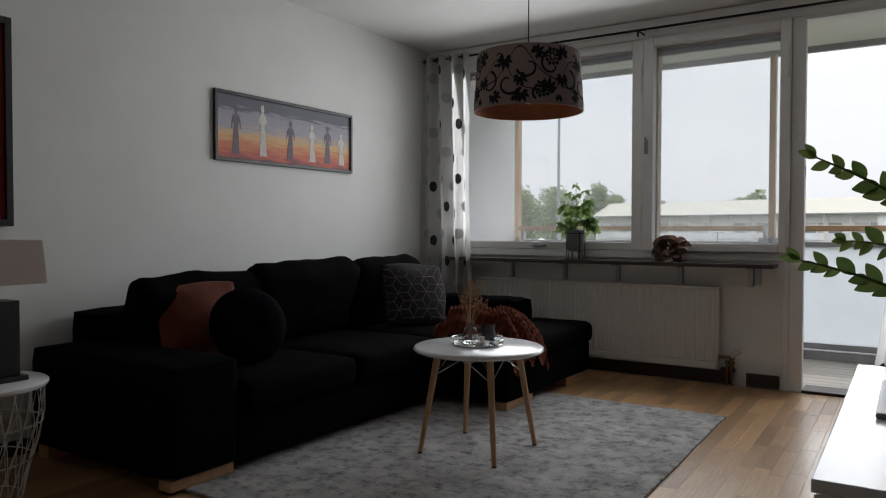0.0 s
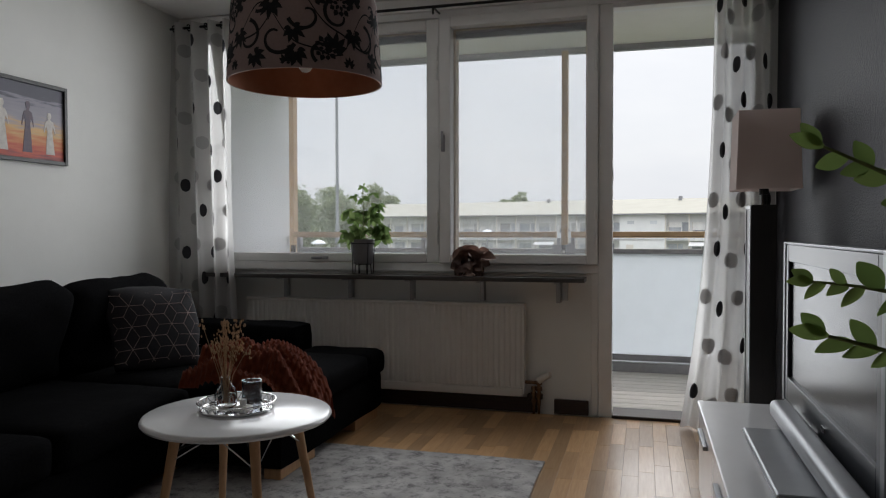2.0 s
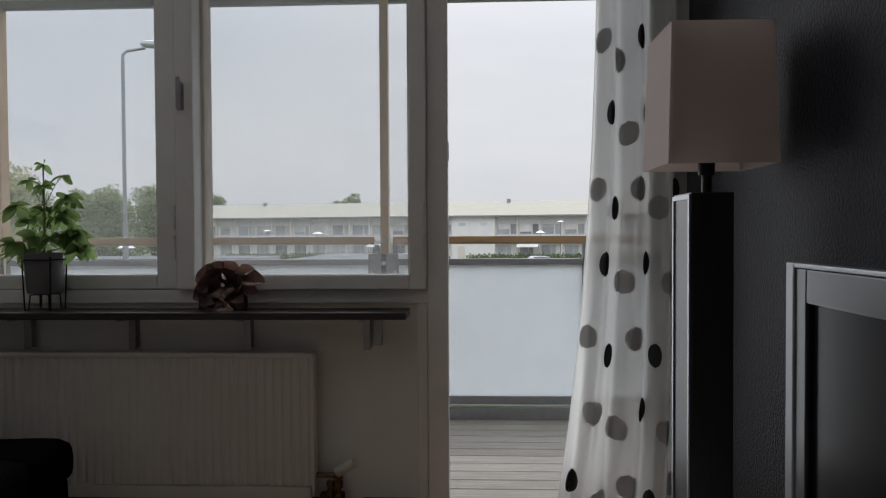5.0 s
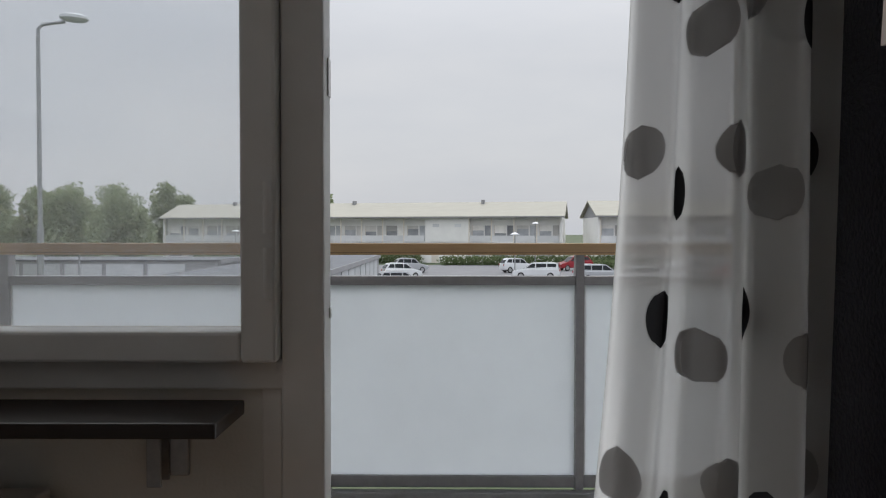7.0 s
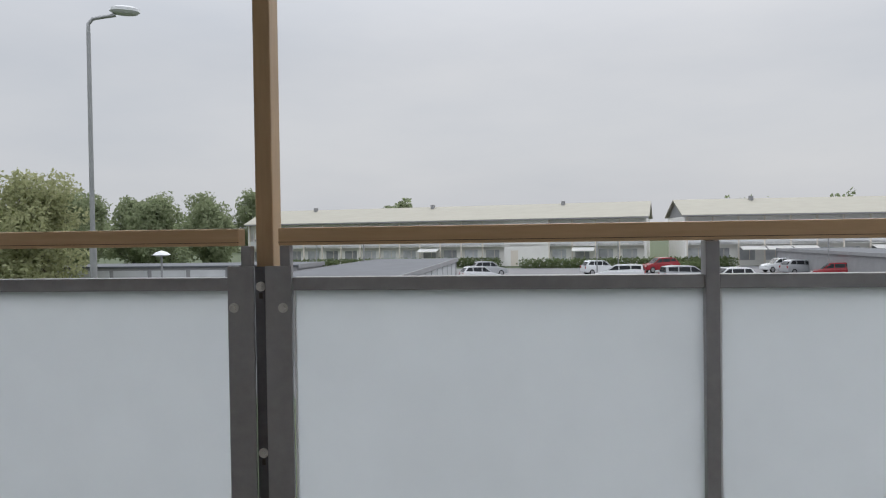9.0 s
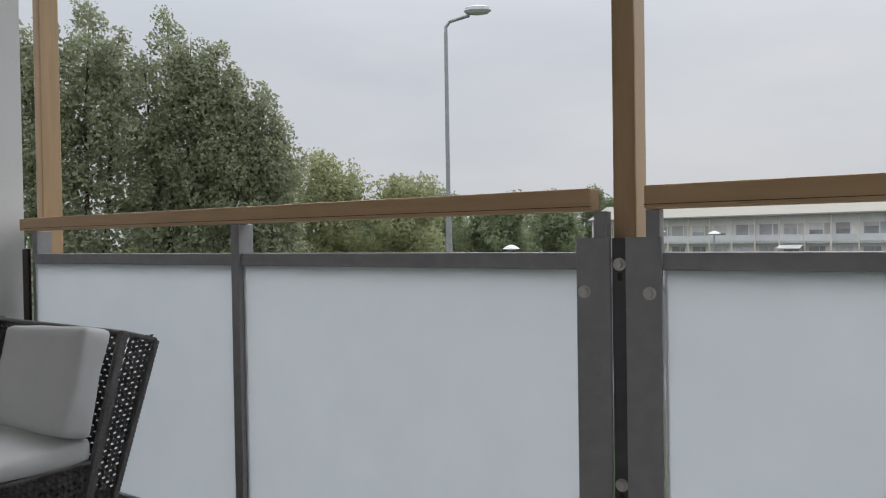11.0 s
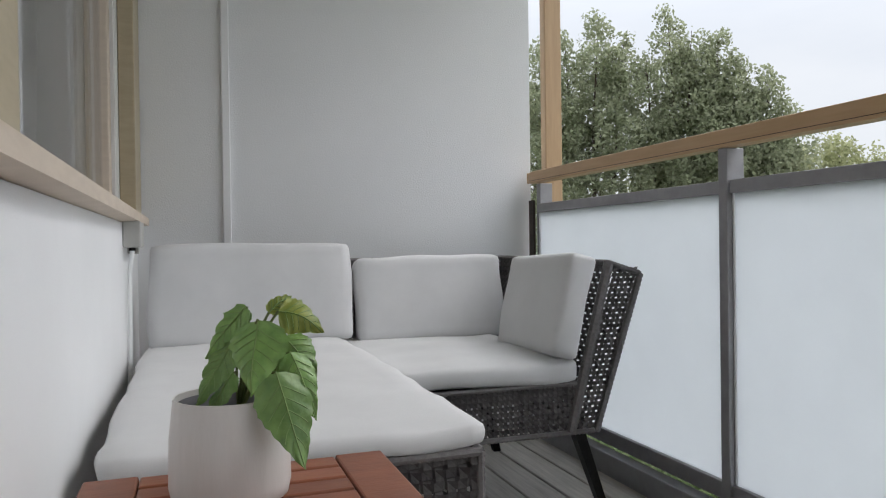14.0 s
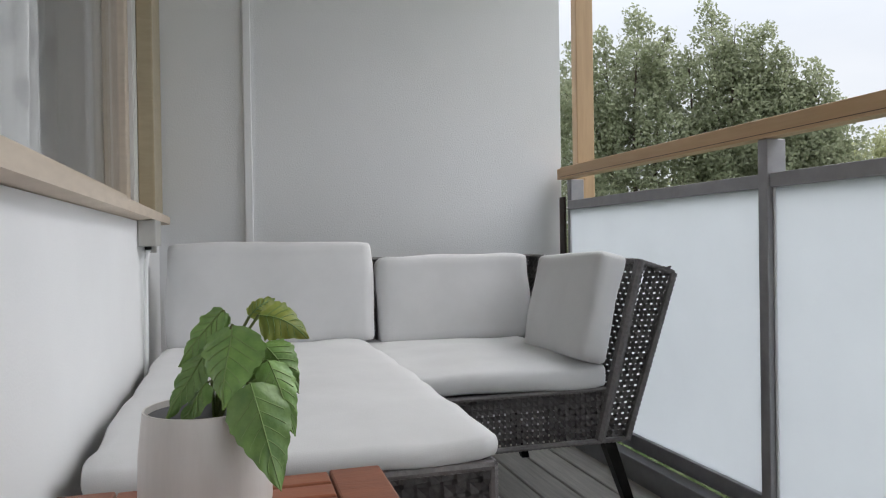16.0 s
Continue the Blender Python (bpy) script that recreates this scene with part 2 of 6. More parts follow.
def padded(bm, w, d, h, m=None, puff=0.02, rnd=0.04, n=12, seed=0, wrinkle=0.004, pinch=0.0):
    """A stuffed cushion of w x d x h round its middle, with rounded edges and soft creases."""
    m = m or Matrix()
    cells = {}
    def vert(p):
        k = tuple(round(c, 5) for c in p)
        if k not in cells:
            u, v, t = p
            half = Vector((w / 2, d / 2, h / 2))
            r = min(rnd, h / 2 * 0.95)
            q = Vector((u * half.x, v * half.y, t * half.z))
            inner = Vector([max(-a + r, min(a - r, b)) for a, b in zip(half, q)])
            off = q - inner
            if off.length > 1e-6:
                q = inner + off.normalized() * r
            bulge = (1 - u * u) * (1 - v * v)
            q.z += (1 if t > 0 else -1) * puff * bulge * abs(t)
            q.x += (1 - t * t) * (1 - v * v) * puff * 0.5 * (1 if u > 0 else -1) * (abs(u) > 0.99)
            q.y += (1 - t * t) * (1 - u * u) * puff * 0.5 * (1 if v > 0 else -1) * (abs(v) > 0.99)
            if pinch:
                q.x *= 1 - pinch * (1 - v * v)
                q.y *= 1 - pinch * (1 - u * u)
            q += Vector([noise.noise(Vector((q.x * 7 + seed, q.y * 7, q.z * 7 + i * 9))) for i in range(3)]) * wrinkle * 2
            cells[k] = bm.verts.new(m @ q)
        return cells[k]
    g = [-1 + 2 * i / n for i in range(n + 1)]
    gz = [-1 + 2 * i / 6 for i in range(7)]
    def sheet(f, a, b):
        for i in range(len(a) - 1):
            for j in range(len(b) - 1):
                q = [vert(f(a[i], b[j])), vert(f(a[i + 1], b[j])), vert(f(a[i + 1], b[j + 1])), vert(f(a[i], b[j + 1]))]
                if len(set(q)) == 4:
                    try:
                        bm.faces.new(q)
                    except ValueError:
                        pass
    sheet(lambda s, t: (s, t, 1), g, g)
    sheet(lambda s, t: (t, s, -1), g, g)
    sheet(lambda s, t: (1, s, t), g, gz)
    sheet(lambda s, t: (-1, t, s), gz, g)
    sheet(lambda s, t: (t, 1, s), gz, g)
    sheet(lambda s, t: (s, -1, t), g, gz)
    return bm


def part(name, bm, material, parent=None, label="", smooth=False, sharp=40):
    bmesh.ops.recalc_face_normals(bm, faces=bm.faces[:])
    me = bpy.data.meshes.new(name)
    bm.to_mesh(me)
    bm.free()
    me.materials.append(material)
    if smooth:
        me.polygons.foreach_set("use_smooth", [True] * len(me.polygons))
        me.set_sharp_from_angle(angle=radians(sharp))
    ob = new(name, me)
    if parent:
        ob.parent = parent
        ob.matrix_parent_inverse = parent.matrix_world.inverted()
    if label:
        ob["label"] = label
    return ob


def piece(name, me, parent, m):
    ob = new(name, me)
    ob.parent = parent
    ob.matrix_basis = m
    return ob


def empty(name, x=0, y=0, z=0, label="", category="", group="", kind=""):
    ob = new(name)
    ob.location = (x, y, z)
    ob.empty_display_size = 0.1
    bpy.context.view_layer.update()
    return tagged(ob, label, category, group, kind)


def B():
    return bmesh.new()


def setting(name, bm, material, label, category="wall"):
    return tagged(part(name, bm, material), label, category, kind="structure")


# ---------- the room: shell ----------
XL, XR, YW, YB, H = -2.76, 0.94, 6.375, -0.4, 2.50   # left wall, dark wall, window wall, back wall, ceiling
GROUND = -3.0
DECK = -0.06
setting("floor_base", box(B(), XL - .1, XR + .1, YB - .1, 6.47, -.2, -.012), PARQUET, "floor slab under the beech parquet", "floor")
setting("ceiling", box(B(), XL - .1, XR + .1, YB - .1, 6.50, H, H + .2), CEIL, "white painted ceiling of the living room", "ceiling")
setting("wall_west", box(B(), XL - .15, XL, YB - .1, 6.50, -.2, H), WALL, "plain off-white painted living room wall")
setting("wall_east", box(B(), XR, XR + .15, YB - .1, 6.50, -.2, H), DARKWALL, "dark charcoal textured wallpaper wall")
setting("wall_south", box(B(), XL, XR, YB - .1, YB, -.2, H), WALL, "plain off-white painted rear wall")

# window wall: parapet below the windows, head above, corner piers
wb = B()
box(wb, XL, 0.0, YW + .025, 6.52, -.2, .83)
setting("wall_north", wb, WALL, "off-white parapet wall below the window")
setting("wall_north_head", box(B(), XL, XR, YW + .01, 6.52, 2.385, H), WALL, "off-white wall strip above the windows")
setting("wall_north_pier", box(B(), XL, -2.62, YW + .012, 6.52, .83, 2.385), WALL, "narrow off-white wall pier beside the window")
setting("wall_north_pier_door", box(B(), 0.90, XR, YW + .012, 6.52, -.2, 2.385), WALL, "narrow wall pier beside the balcony door")
setting("cornice", box(B(), XL, XR, YW - .035, YW + .008, 2.415, H - .004, .006), FRAME, "painted wooden cornice strip at the ceiling", "trim")
setting("curtain_board", box(B(), XL, XR, YW - .012, YW + .009, 2.375, 2.413), FRAME, "white painted head trim over the windows", "trim")
bb = B()
box(bb, -2.7, -0.36, YW + .003, YW + .024, 0.0, .085, .003)
box(bb, -0.26, -0.06, YW + .003, YW + .024, 0.0, .085, .003)
box(bb, XL + .002, XL + .016, YB, 6.37, 0, .07, .003)
box(bb, XR - .016, XR - .002, YB, 6.37, 0, .07, .003)
setting("baseboard", bb, DARKBASE, "dark stained wooden baseboard along the walls", "baseboard")


def frame_ring(bm, x0, x1, z0, z1, y0, y1, wx, wz, bevel=.004):
    box(bm, x0, x0 + wx, y0, y1, z0, z1, bevel)
    box(bm, x1 - wx, x1, y0, y1, z0, z1, bevel)
    box(bm, x0 + wx, x1 - wx, y0 + .0005, y1 - .0005, z0, z0 + wz, bevel)
    box(bm, x0 + wx, x1 - wx, y0 + .0005, y1 - .0005, z1 - wz, z1, bevel)


def window(name, x0, x1, g0, g1, handle_side, proud=0.0):
    """One casement: white sash inside, tan frame outside, pane, blind under the head, hinges."""
    w = empty(name, (x0 + x1) / 2, YW, .85, "white casement window with raised blind", "window", kind="structure")
    b = B()
    box(b, x0, g0, YW + .004 - proud, YW + .055, .885, 2.372, .006)
    box(b, g1, x1, YW + .004 - proud, YW + .055, .885, 2.372, .006)
    box(b, g0, g1, YW + .005 - proud, YW + .054, .885, .94, .006)
    box(b, g0, g1, YW + .005 - proud, YW + .054, 2.31, 2.372, .006)
    part("window_frame", b, FRAME, w, "white painted inner sash")
    b = B()
    box(b, x0 + .01, g0 + .012, YW + .056, YW + .125, .885, 2.372, .004)
    box(b, g1 - .012, x1 - .01, YW + .056, YW + .125, .885, 2.372, .004)
    box(b, g0 + .012, g1 - .012, YW + .057, YW + .124, .885, .932, .004)
    box(b, g0 + .012, g1 - .012, YW + .057, YW + .124, 2.30, 2.372, .004)
    part("outer_sash", b, TAN, w, "tan painted outer sash")
    for yy in (YW + .03, YW + .10):
        p = part("pane", box(B(), g0 - .005, g1 + .005, yy, yy + .004, .935, 2.315), PANE, w)
        p.visible_shadow = False
    b = B()
    box(b, g0 + .006, g1 - .006, YW + .06, YW + .085, 2.285, 2.309, .003)
    for k in range(6):
        box(b, g0 + .008, g1 - .008, YW + .062, YW + .086, 2.255 + k * .005, 2.257 + k * .005)
    part("blind", b, GREYMETAL, w, "raised grey venetian blind")
    b = B()
    for zz in (1.00, 1.115, 2.0, 2.115):
        rod(b, (x1 - .012, YW - .004 - proud, zz), (x1 - .012, YW - .004 - proud, zz + .09), .0085, seg=10)
    part("hinge", b, FRAME, w, smooth=True)
    b = B()
    if handle_side == "left":
        hx = g0 - .045
        yf = YW - proud
        box(b, hx - .012, hx + .012, yf - .004, yf + .006, 1.56, 1.66, .003)
        box(b, hx - .007, hx + .007, yf - .03, yf - .014, 1.56, 1.68, .004)
        rod(b, (hx, yf - .02, 1.66), (hx, yf, 1.66), .008)
    else:
        hx = -1.75
        box(b, hx - .05, hx + .05, YW - .004, YW + .006, .902, .922, .003)
        box(b, hx - .055, hx + .025, YW - .032, YW - .016, .905, .919, .004)
        rod(b, (hx + .02, YW - .02, .912), (hx + .02, YW, .912), .008)
    part("handle", b, GREYMETAL, w, "grey metal window handle", smooth=True)
    return w


window("window_1", -2.60, -0.962, -2.53, -1.043, "bottom")
window("window_2", -0.952, -0.008, -0.882, -0.072, "left", .035)
fr = B()
box(fr, -2.62, -2.602, YW + .006, 6.51, .83, 2.385)
box(fr, -0.961, -0.953, YW + .007, 6.50, .883, 2.372)
box(fr, -2.602, 0.0, YW + .002, 6.50, .831, .883, .004)
box(fr, -2.602, 0.0, YW + .007, 6.50, 2.374, 2.386)
setting("window_jamb", fr, FRAME, "white painted fixed window frame", "window")
# door post and frame; the doorway itself stands open
dj = B()
box(dj, -0.006, .072, YW, YW + .075, 0, 2.385, .004)
box(dj, -0.045, -0.008, YW + .012, YW + .03, 0.0, .88, .003)
box(dj, .835, .90, YW, YW + .075, 0, 2.385, .004)
box(dj, .072, .835, YW + .001, YW + .075, 2.352, 2.385, .004)
door = setting("door_1", dj, FRAME, "white frame of the open balcony door", "door")
part("reveal", box(box(B(), -0.004, .018, YW + .076, 6.53, -.05, 2.385), .868, .898, YW + .076, 6.53, -.05, 2.385), CLAD, door, "white painted outer door reveal")
part("threshold", box(B(), .073, .834, YW - .02, 6.565, -.03, .018, .004), DARKBASE, door, "dark worn wooden threshold")
b = B()
box(b, .0715, .075, 6.425, 6.440, .955, .975, .001)
box(b, .0715, .075, 6.415, 6.440, 1.37, 1.44, .001)
part("strike_plate", b, ZINC, door)

# outer face of the flat: sill board, panel below, beam
setting("facade_panel", box(B(), -2.91, 0.0, 6.521, 6.555, DECK - .1, .84), CLAD, "white painted outer wall panel below window")
setting("outer_sill", prism(B(), [(6.50, .885), (6.60, .872), (6.60, .845), (6.53, .84), (6.50, .84)], -2.85, 0.0, 'x'), TAN, "tan painted outer window sill board", "sill")
setting("facade_side", box(B(), .90, 3.2, 6.50, 6.60, DECK - .1, 2.62), CLAD, "white painted outer wall beside door")
setting("facade_head", box(B(), -2.91, .90, 6.521, 6.60, 2.386, 2.62), CLAD, "white outer wall strip over windows")
setting("outer_trim", box(B(), -2.89, -2.62, 6.521, 6.572, .886, 2.385, .004), OLIVETAN, "olive tan window surround at the wall", "trim")

setting("outer_mullion", box(B(), -1.052, -.875, 6.5015, 6.53, .886, 2.385, .004), OLIVETAN, "olive tan casing between the outer sashes", "trim")

# balcony shell
setting("balcony_wall_west", box(box(B(), -3.11, -2.91, 6.52, 8.20, GROUND, 2.30), -3.11, -2.91, 6.52, 8.07, 2.30, 2.62), CLADGREY, "pale grey rendered balcony end wall")
setting("balcony_wall_batten", box(B(), -2.91, -2.892, 6.867, 6.898, DECK, 2.6, .004), CLAD, "white vertical joint strip on balcony wall", "trim")
setting("balcony_wall_east", box(B(), 3.2, 3.4, 6.5, 8.15, GROUND, 2.62), CLADGREY, "pale grey rendered far balcony end wall")
setting("balcony_ceiling", box(B(), -3.11, 3.4, 6.50, 8.32, 2.62, 2.82), CEIL, "white painted concrete balcony ceiling", "ceiling")
setting("balcony_beam", box(B(), -3.11, 3.4, 8.325, 8.37, 2.57, 2.82), GREYMETAL, "grey metal edge strip of balcony ceiling", "beam")

# ---------- balcony railing ----------
rail = empty("balcony_railing", 0, 8.17, DECK, "grey steel railing with frosted panels and tan wooden handrail", "railing", kind="structure")
def handrail(x0, x1):
    b = box(B(), x0, x1, 8.152, 8.205, 1.022, 1.072, .004)
    r = part("handrail", b, TANRAIL, rail, "tan wooden handrail")
    b = B()
    box(b, x0, x1, 8.151, 8.1535, 1.031, 1.0325)
    part("groove", b, DARKBASE, r)
handrail(-2.822, -0.451)
part("rail_return", box(B(), -2.868, -2.824, 8.160, 8.276, 1.024, 1.070, .004), TANRAIL, rail, "short wooden return of the handrail")
handrail(-0.334, 3.2)
for x0, py in ((-2.832, 8.19), (-1.628, 8.165), (0.838, 8.165), (2.05, 8.165)):
    part("post", box(B(), x0, x0 + .036, py, py + .06, DECK - .12, 1.0215, .003), GREYMETAL, rail)
for x0 in (-.468, -.352):
    part("post", box(B(), x0 + .016, x0 + .046, 8.168, 8.20, .93, 1.0215, .003), GREYMETAL, rail)
def bay(x0, x1):
    part("panel_rail", box(B(), x0, x1, 8.172, 8.215, .893, .931, .003), GREYMETAL, rail)
    part("panel_rail", box(B(), x0, x1, 8.172, 8.215, .022, .073, .003), GREYMETAL, rail)
    part("frosted_panel", box(B(), x0 + .002, x1 - .002, 8.186, 8.192, .073, .893), FROST, rail, "frosted translucent panel")
    part("panel_bead", box(B(), x0 + .001, x0 + .007, 8.182, 8.196, .073, .893), CLAD, rail)
bay(-2.796, -1.629)
bay(-1.591, -.488)
bay(-.302, .837)
bay(.875, 2.049)
bay(2.087, 3.2)
b = B()
box(b, -.490, -.412, 8.160, 8.172, DECK - .2, .964, .002)
box(b, -.378, -.300, 8.160, 8.172, DECK - .2, .964, .002)
br = part("splice_plate", b, GREYMETAL, rail, "grey steel splice plates")
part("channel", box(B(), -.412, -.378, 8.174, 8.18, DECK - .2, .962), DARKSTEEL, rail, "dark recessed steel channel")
for (x, z) in ((-.395, .905), (-.395, .425), (-.470, .845), (-.325, .845)):
    b = B()
    yy = 8.174 if x == -.395 else 8.160
    rod(b, (x, yy, z), (x, yy - .004, z), .014, seg=18)
    rod(b, (x, yy - .004, z), (x, yy - .014, z), .009, seg=6)
    part("bolt", b, ZINC, rail, smooth=True, sharp=30)
    if x == -.395:
        part("slot", prism(B(), [(x - .005, z - .035), (x + .005, z - .035), (x + .005, z - .018), (x - .005, z - .018)], 8.1725, 8.1738, 'y'), DARKBASE, rail)
part("timber_post", box(B(), -.418, -.366, 8.20, 8.275, .930, 2.57, .004), TANPOST, rail, "brown wooden upright post")
part("timber_post", box(B(), -2.955, -2.905, 8.277, 8.36, .2, 2.57, .004), TANPOST, rail, "brown wooden upright post")
part("seal_strip", box(B(), -2.885, -2.84, 8.178, 8.188, -.2, .95), DARKBASE, rail, "black rubber strip")
part("edge_beam", box(B(), -2.90, 3.2, 8.118, 8.170, DECK - .12, .017, .004), GREYMETAL, rail, "grey steel deck edge beam")

# ---------- exterior ground ----------
def vegetation(name, c1, c2):
    """Leaves: two greens varied leaf by leaf and in patches, half of the light let through."""
    m = bpy.data.materials.new(name)
    m.use_nodes = True
    n, l = m.node_tree.nodes, m.node_tree.links
    n.clear()
    o = n.new("ShaderNodeOutputMaterial")
    d, t = n.new("ShaderNodeBsdfDiffuse"), n.new("ShaderNodeBsdfTranslucent")
    geo = n.new("ShaderNodeNewGeometry")
    no = n.new("ShaderNodeTexNoise")
    no.inputs["Scale"].default_value = 0.9
    l.new(geo.outputs["Position"], no.inputs["Vector"])
    add = n.new("ShaderNodeMath")
    add.operation = 'MULTIPLY_ADD'
    add.inputs[1].default_value = 0.6
    l.new(geo.outputs["Random Per Island"], add.inputs[0])
    l.new(no.outputs[0], add.inputs[2])
    mr = n.new("ShaderNodeMapRange")
    mr.inputs["From Min"].default_value, mr.inputs["From Max"].default_value = 0.35, 1.25
    l.new(add.outputs[0], mr.inputs["Value"])
    mc = n.new("ShaderNodeMix")
    mc.data_type = 'RGBA'
    mc.inputs["A"].default_value, mc.inputs["B"].default_value = (*c1, 1), (*c2, 1)
    l.new(mr.outputs[0], mc.inputs[0])
    l.new(mc.outputs["Result"], d.inputs["Color"])
    l.new(mc.outputs["Result"], t.inputs["Color"])
    mx = n.new("ShaderNodeMixShader")
    mx.inputs[0].default_value = 0.48
    l.new(d.outputs[0], mx.inputs[1])
    l.new(t.outputs[0], mx.inputs[2])
    l.new(mx.outputs[0], o.inputs["Surface"])
    return m
GRASS = mat("grass", (0.045, 0.065, 0.026), (0.07, 0.09, 0.038), 0.9, scale=1.5, bump=0.4, bscale=8)
ASPHALT = mat("asphalt", (0.175, 0.175, 0.18), (0.145, 0.145, 0.15), 0.9, scale=0.6, bump=0.3, bscale=20)
gb = box(B(), -900, 900, -300, 1500, GROUND - .5, GROUND)
setting("ground", gb, GRASS, "mown grass ground around the car park", "ground")
setting("road", box(B(), -26, 60, 24, 98, GROUND, GROUND + .03), ASPHALT, "grey asphalt car park surface", "road")

# ---------- living room: materials ----------
SOFA = mat("black_woven_fabric", (0.0030, 0.0030, 0.0034), (0.0085, 0.0085, 0.0092), 0.97, scale=140, bump=0.5, bscale=420, spec=0.02)
OAK = mat("light_oak", (0.55, 0.33, 0.17), (0.45, 0.26, 0.13), 0.5, scale=6, stretch=(8, 8, 1), bump=0.05)
WHITE = mat("white_lacquer", (0.78, 0.78, 0.79), (0.74, 0.74, 0.75), 0.22, scale=5, coat=0.3)
BLACKMETAL = mat("black_metal", (0.012, 0.012, 0.012), (0.02, 0.02, 0.02), 0.45, 0.6, scale=30)
CHROME = mat("chrome", (0.70, 0.70, 0.70), (0.6, 0.6, 0.6), 0.12, 1.0, scale=30)
RUST = mat("rust_orange_knit", (0.24, 0.047, 0.015), (0.16, 0.030, 0.010), 0.95, scale=40, bump=0.5, bscale=180, sheen=0.05)
VELVET = mat("rust_orange_velvet", (0.17, 0.032, 0.010), (0.11, 0.020, 0.006), 0.85, scale=18, bump=0.2, bscale=200, sheen=0.1)
SILVER = mat("silver_plastic", (0.27, 0.28, 0.295), (0.24, 0.25, 0.265), 0.4, 0.5, scale=8)
SCREEN = mat("dark_glossy_screen", (0.008, 0.008, 0.010), (0.010, 0.010, 0.012), 0.22, scale=3, spec=0.16)
LEAF = vegetation("green_leaf", (0.07, 0.125, 0.038), (0.17, 0.225, 0.085))
LEAFDARK = vegetation("dark_waxy_leaf", (0.11, 0.185, 0.05), (0.24, 0.32, 0.10))
STEM = mat("green_stem", (0.10, 0.14, 0.04), (0.13, 0.15, 0.05), 0.6)
SOIL = mat("potting_soil", (0.03, 0.02, 0.014), (0.05, 0.035, 0.025), 0.95, scale=90, bump=0.8, bscale=120)
POTGREY = mat("grey_ceramic", (0.17, 0.17, 0.18), (0.145, 0.145, 0.155), 0.55, scale=20)
SHADE = mat("mauve_shade_cloth", (0.36, 0.265, 0.25), (0.32, 0.235, 0.22), 0.9, scale=120, bump=0.3, bscale=400)
FLOCK = mat("black_flock_print", (0.010, 0.010, 0.012), (0.018, 0.018, 0.020), 0.95, scale=120)
COPPER = mat("copper_lining", (0.42, 0.17, 0.09), (0.36, 0.14, 0.07), 0.45, 0.5, scale=20)
LINEN = sheer("greige_lamp_linen", (0.76, 0.68, 0.645), 0.0, 0.5)
BLACKWOOD = mat("black_stained_wood", (0.010, 0.009, 0.009), (0.018, 0.016, 0.015), 0.45, scale=10, stretch=(10, 10, 1))
RADIATOR = mat("cream_radiator_enamel", (0.68, 0.655, 0.61), (0.64, 0.61, 0.565), 0.35, scale=6)
GALV = mat("galvanised_bracket", (0.45, 0.45, 0.45), (0.35, 0.35, 0.36), 0.4, 0.8, scale=40)
SHELF = mat("dark_brown_shelf", (0.032, 0.026, 0.024), (0.045, 0.037, 0.033), 0.4, scale=8, stretch=(1, 10, 10))
BRASS = mat("aged_brass", (0.22, 0.13, 0.07), (0.14, 0.08, 0.045), 0.4, 0.8, scale=40)
VOILE = sheer("white_voile", (0.68, 0.67, 0.655), 0.13, 0.55)
DOTBLACK = sheer("black_dot_print", (0.060, 0.060, 0.065), 0.05, 0.25)
DOTGREY = sheer("grey_dot_print", (0.50, 0.49, 0.485), 0.14, 0.5)
PAPER = mat("dried_grass", (0.50, 0.34, 0.20), (0.40, 0.25, 0.14), 0.9, scale=30)
CLEAR = glass("clear_glass", (0.95, 0.97, 0.97), 0.0, True)
SMOKE = glass("smoked_glass", (0.45, 0.47, 0.5), 0.05, True)
WAX = mat("white_candle", (0.80, 0.79, 0.76), (0.76, 0.75, 0.72), 0.5)

# ---------- corner sofa ----------
sofa = empty("corner_sofa", -2.1, 4.5, 0, "black fabric corner sofa with chaise and oak feet", "sofa")
def soft_box(x0, x1, y0, y1, z0, z1, puff=.012, rnd=.035, seed=0, n=12, wrinkle=.003):
    return padded(B(), x1 - x0, y1 - y0, z1 - z0, Matrix.Translation(((x0 + x1) / 2, (y0 + y1) / 2, (z0 + z1) / 2)), puff, rnd, n, seed, wrinkle)
part("armrest", soft_box(-2.70, -1.70, 3.01, 3.355, .055, .50, .01, .035, 1), SOFA, sofa, smooth=True, sharp=60)
part("base", soft_box(-2.70, -1.70, 3.35, 4.90, .055, .25, .006, .02, 2), SOFA, sofa, smooth=True, sharp=60)
part("chaise_base", soft_box(-2.70, -1.235, 4.86, 6.10, .055, .27, .006, .02, 3), SOFA, sofa, smooth=True, sharp=60)
part("back_frame", soft_box(-2.735, -2.50, 3.23, 6.12, .055, .64, .008, .03, 4, 20), SOFA, sofa, smooth=True, sharp=60)
part("low_armrest", soft_box(-2.52, -1.68, 5.86, 6.11, .06, .535, .008, .03, 5), SOFA, sofa, smooth=True, sharp=60)
for k, (x1, y0, y1) in enumerate(((-1.675, 3.36, 4.10), (-1.675, 4.105, 4.88))):
    part("seat_cushion", soft_box(-2.52, x1, y0, y1, .235, .395, .014, .04, 10 + k, 14, .004), SOFA, sofa, smooth=True, sharp=70)
part("chaise_cushion", soft_box(-2.52, -1.215, 4.885, 5.865, .255, .40, .014, .045, 12, 14, .004), SOFA, sofa, smooth=True, sharp=70)
part("chaise_cushion", soft_box(-1.69, -1.215, 5.84, 6.105, .255, .395, .008, .04, 13, 10, .004), SOFA, sofa, smooth=True, sharp=70)
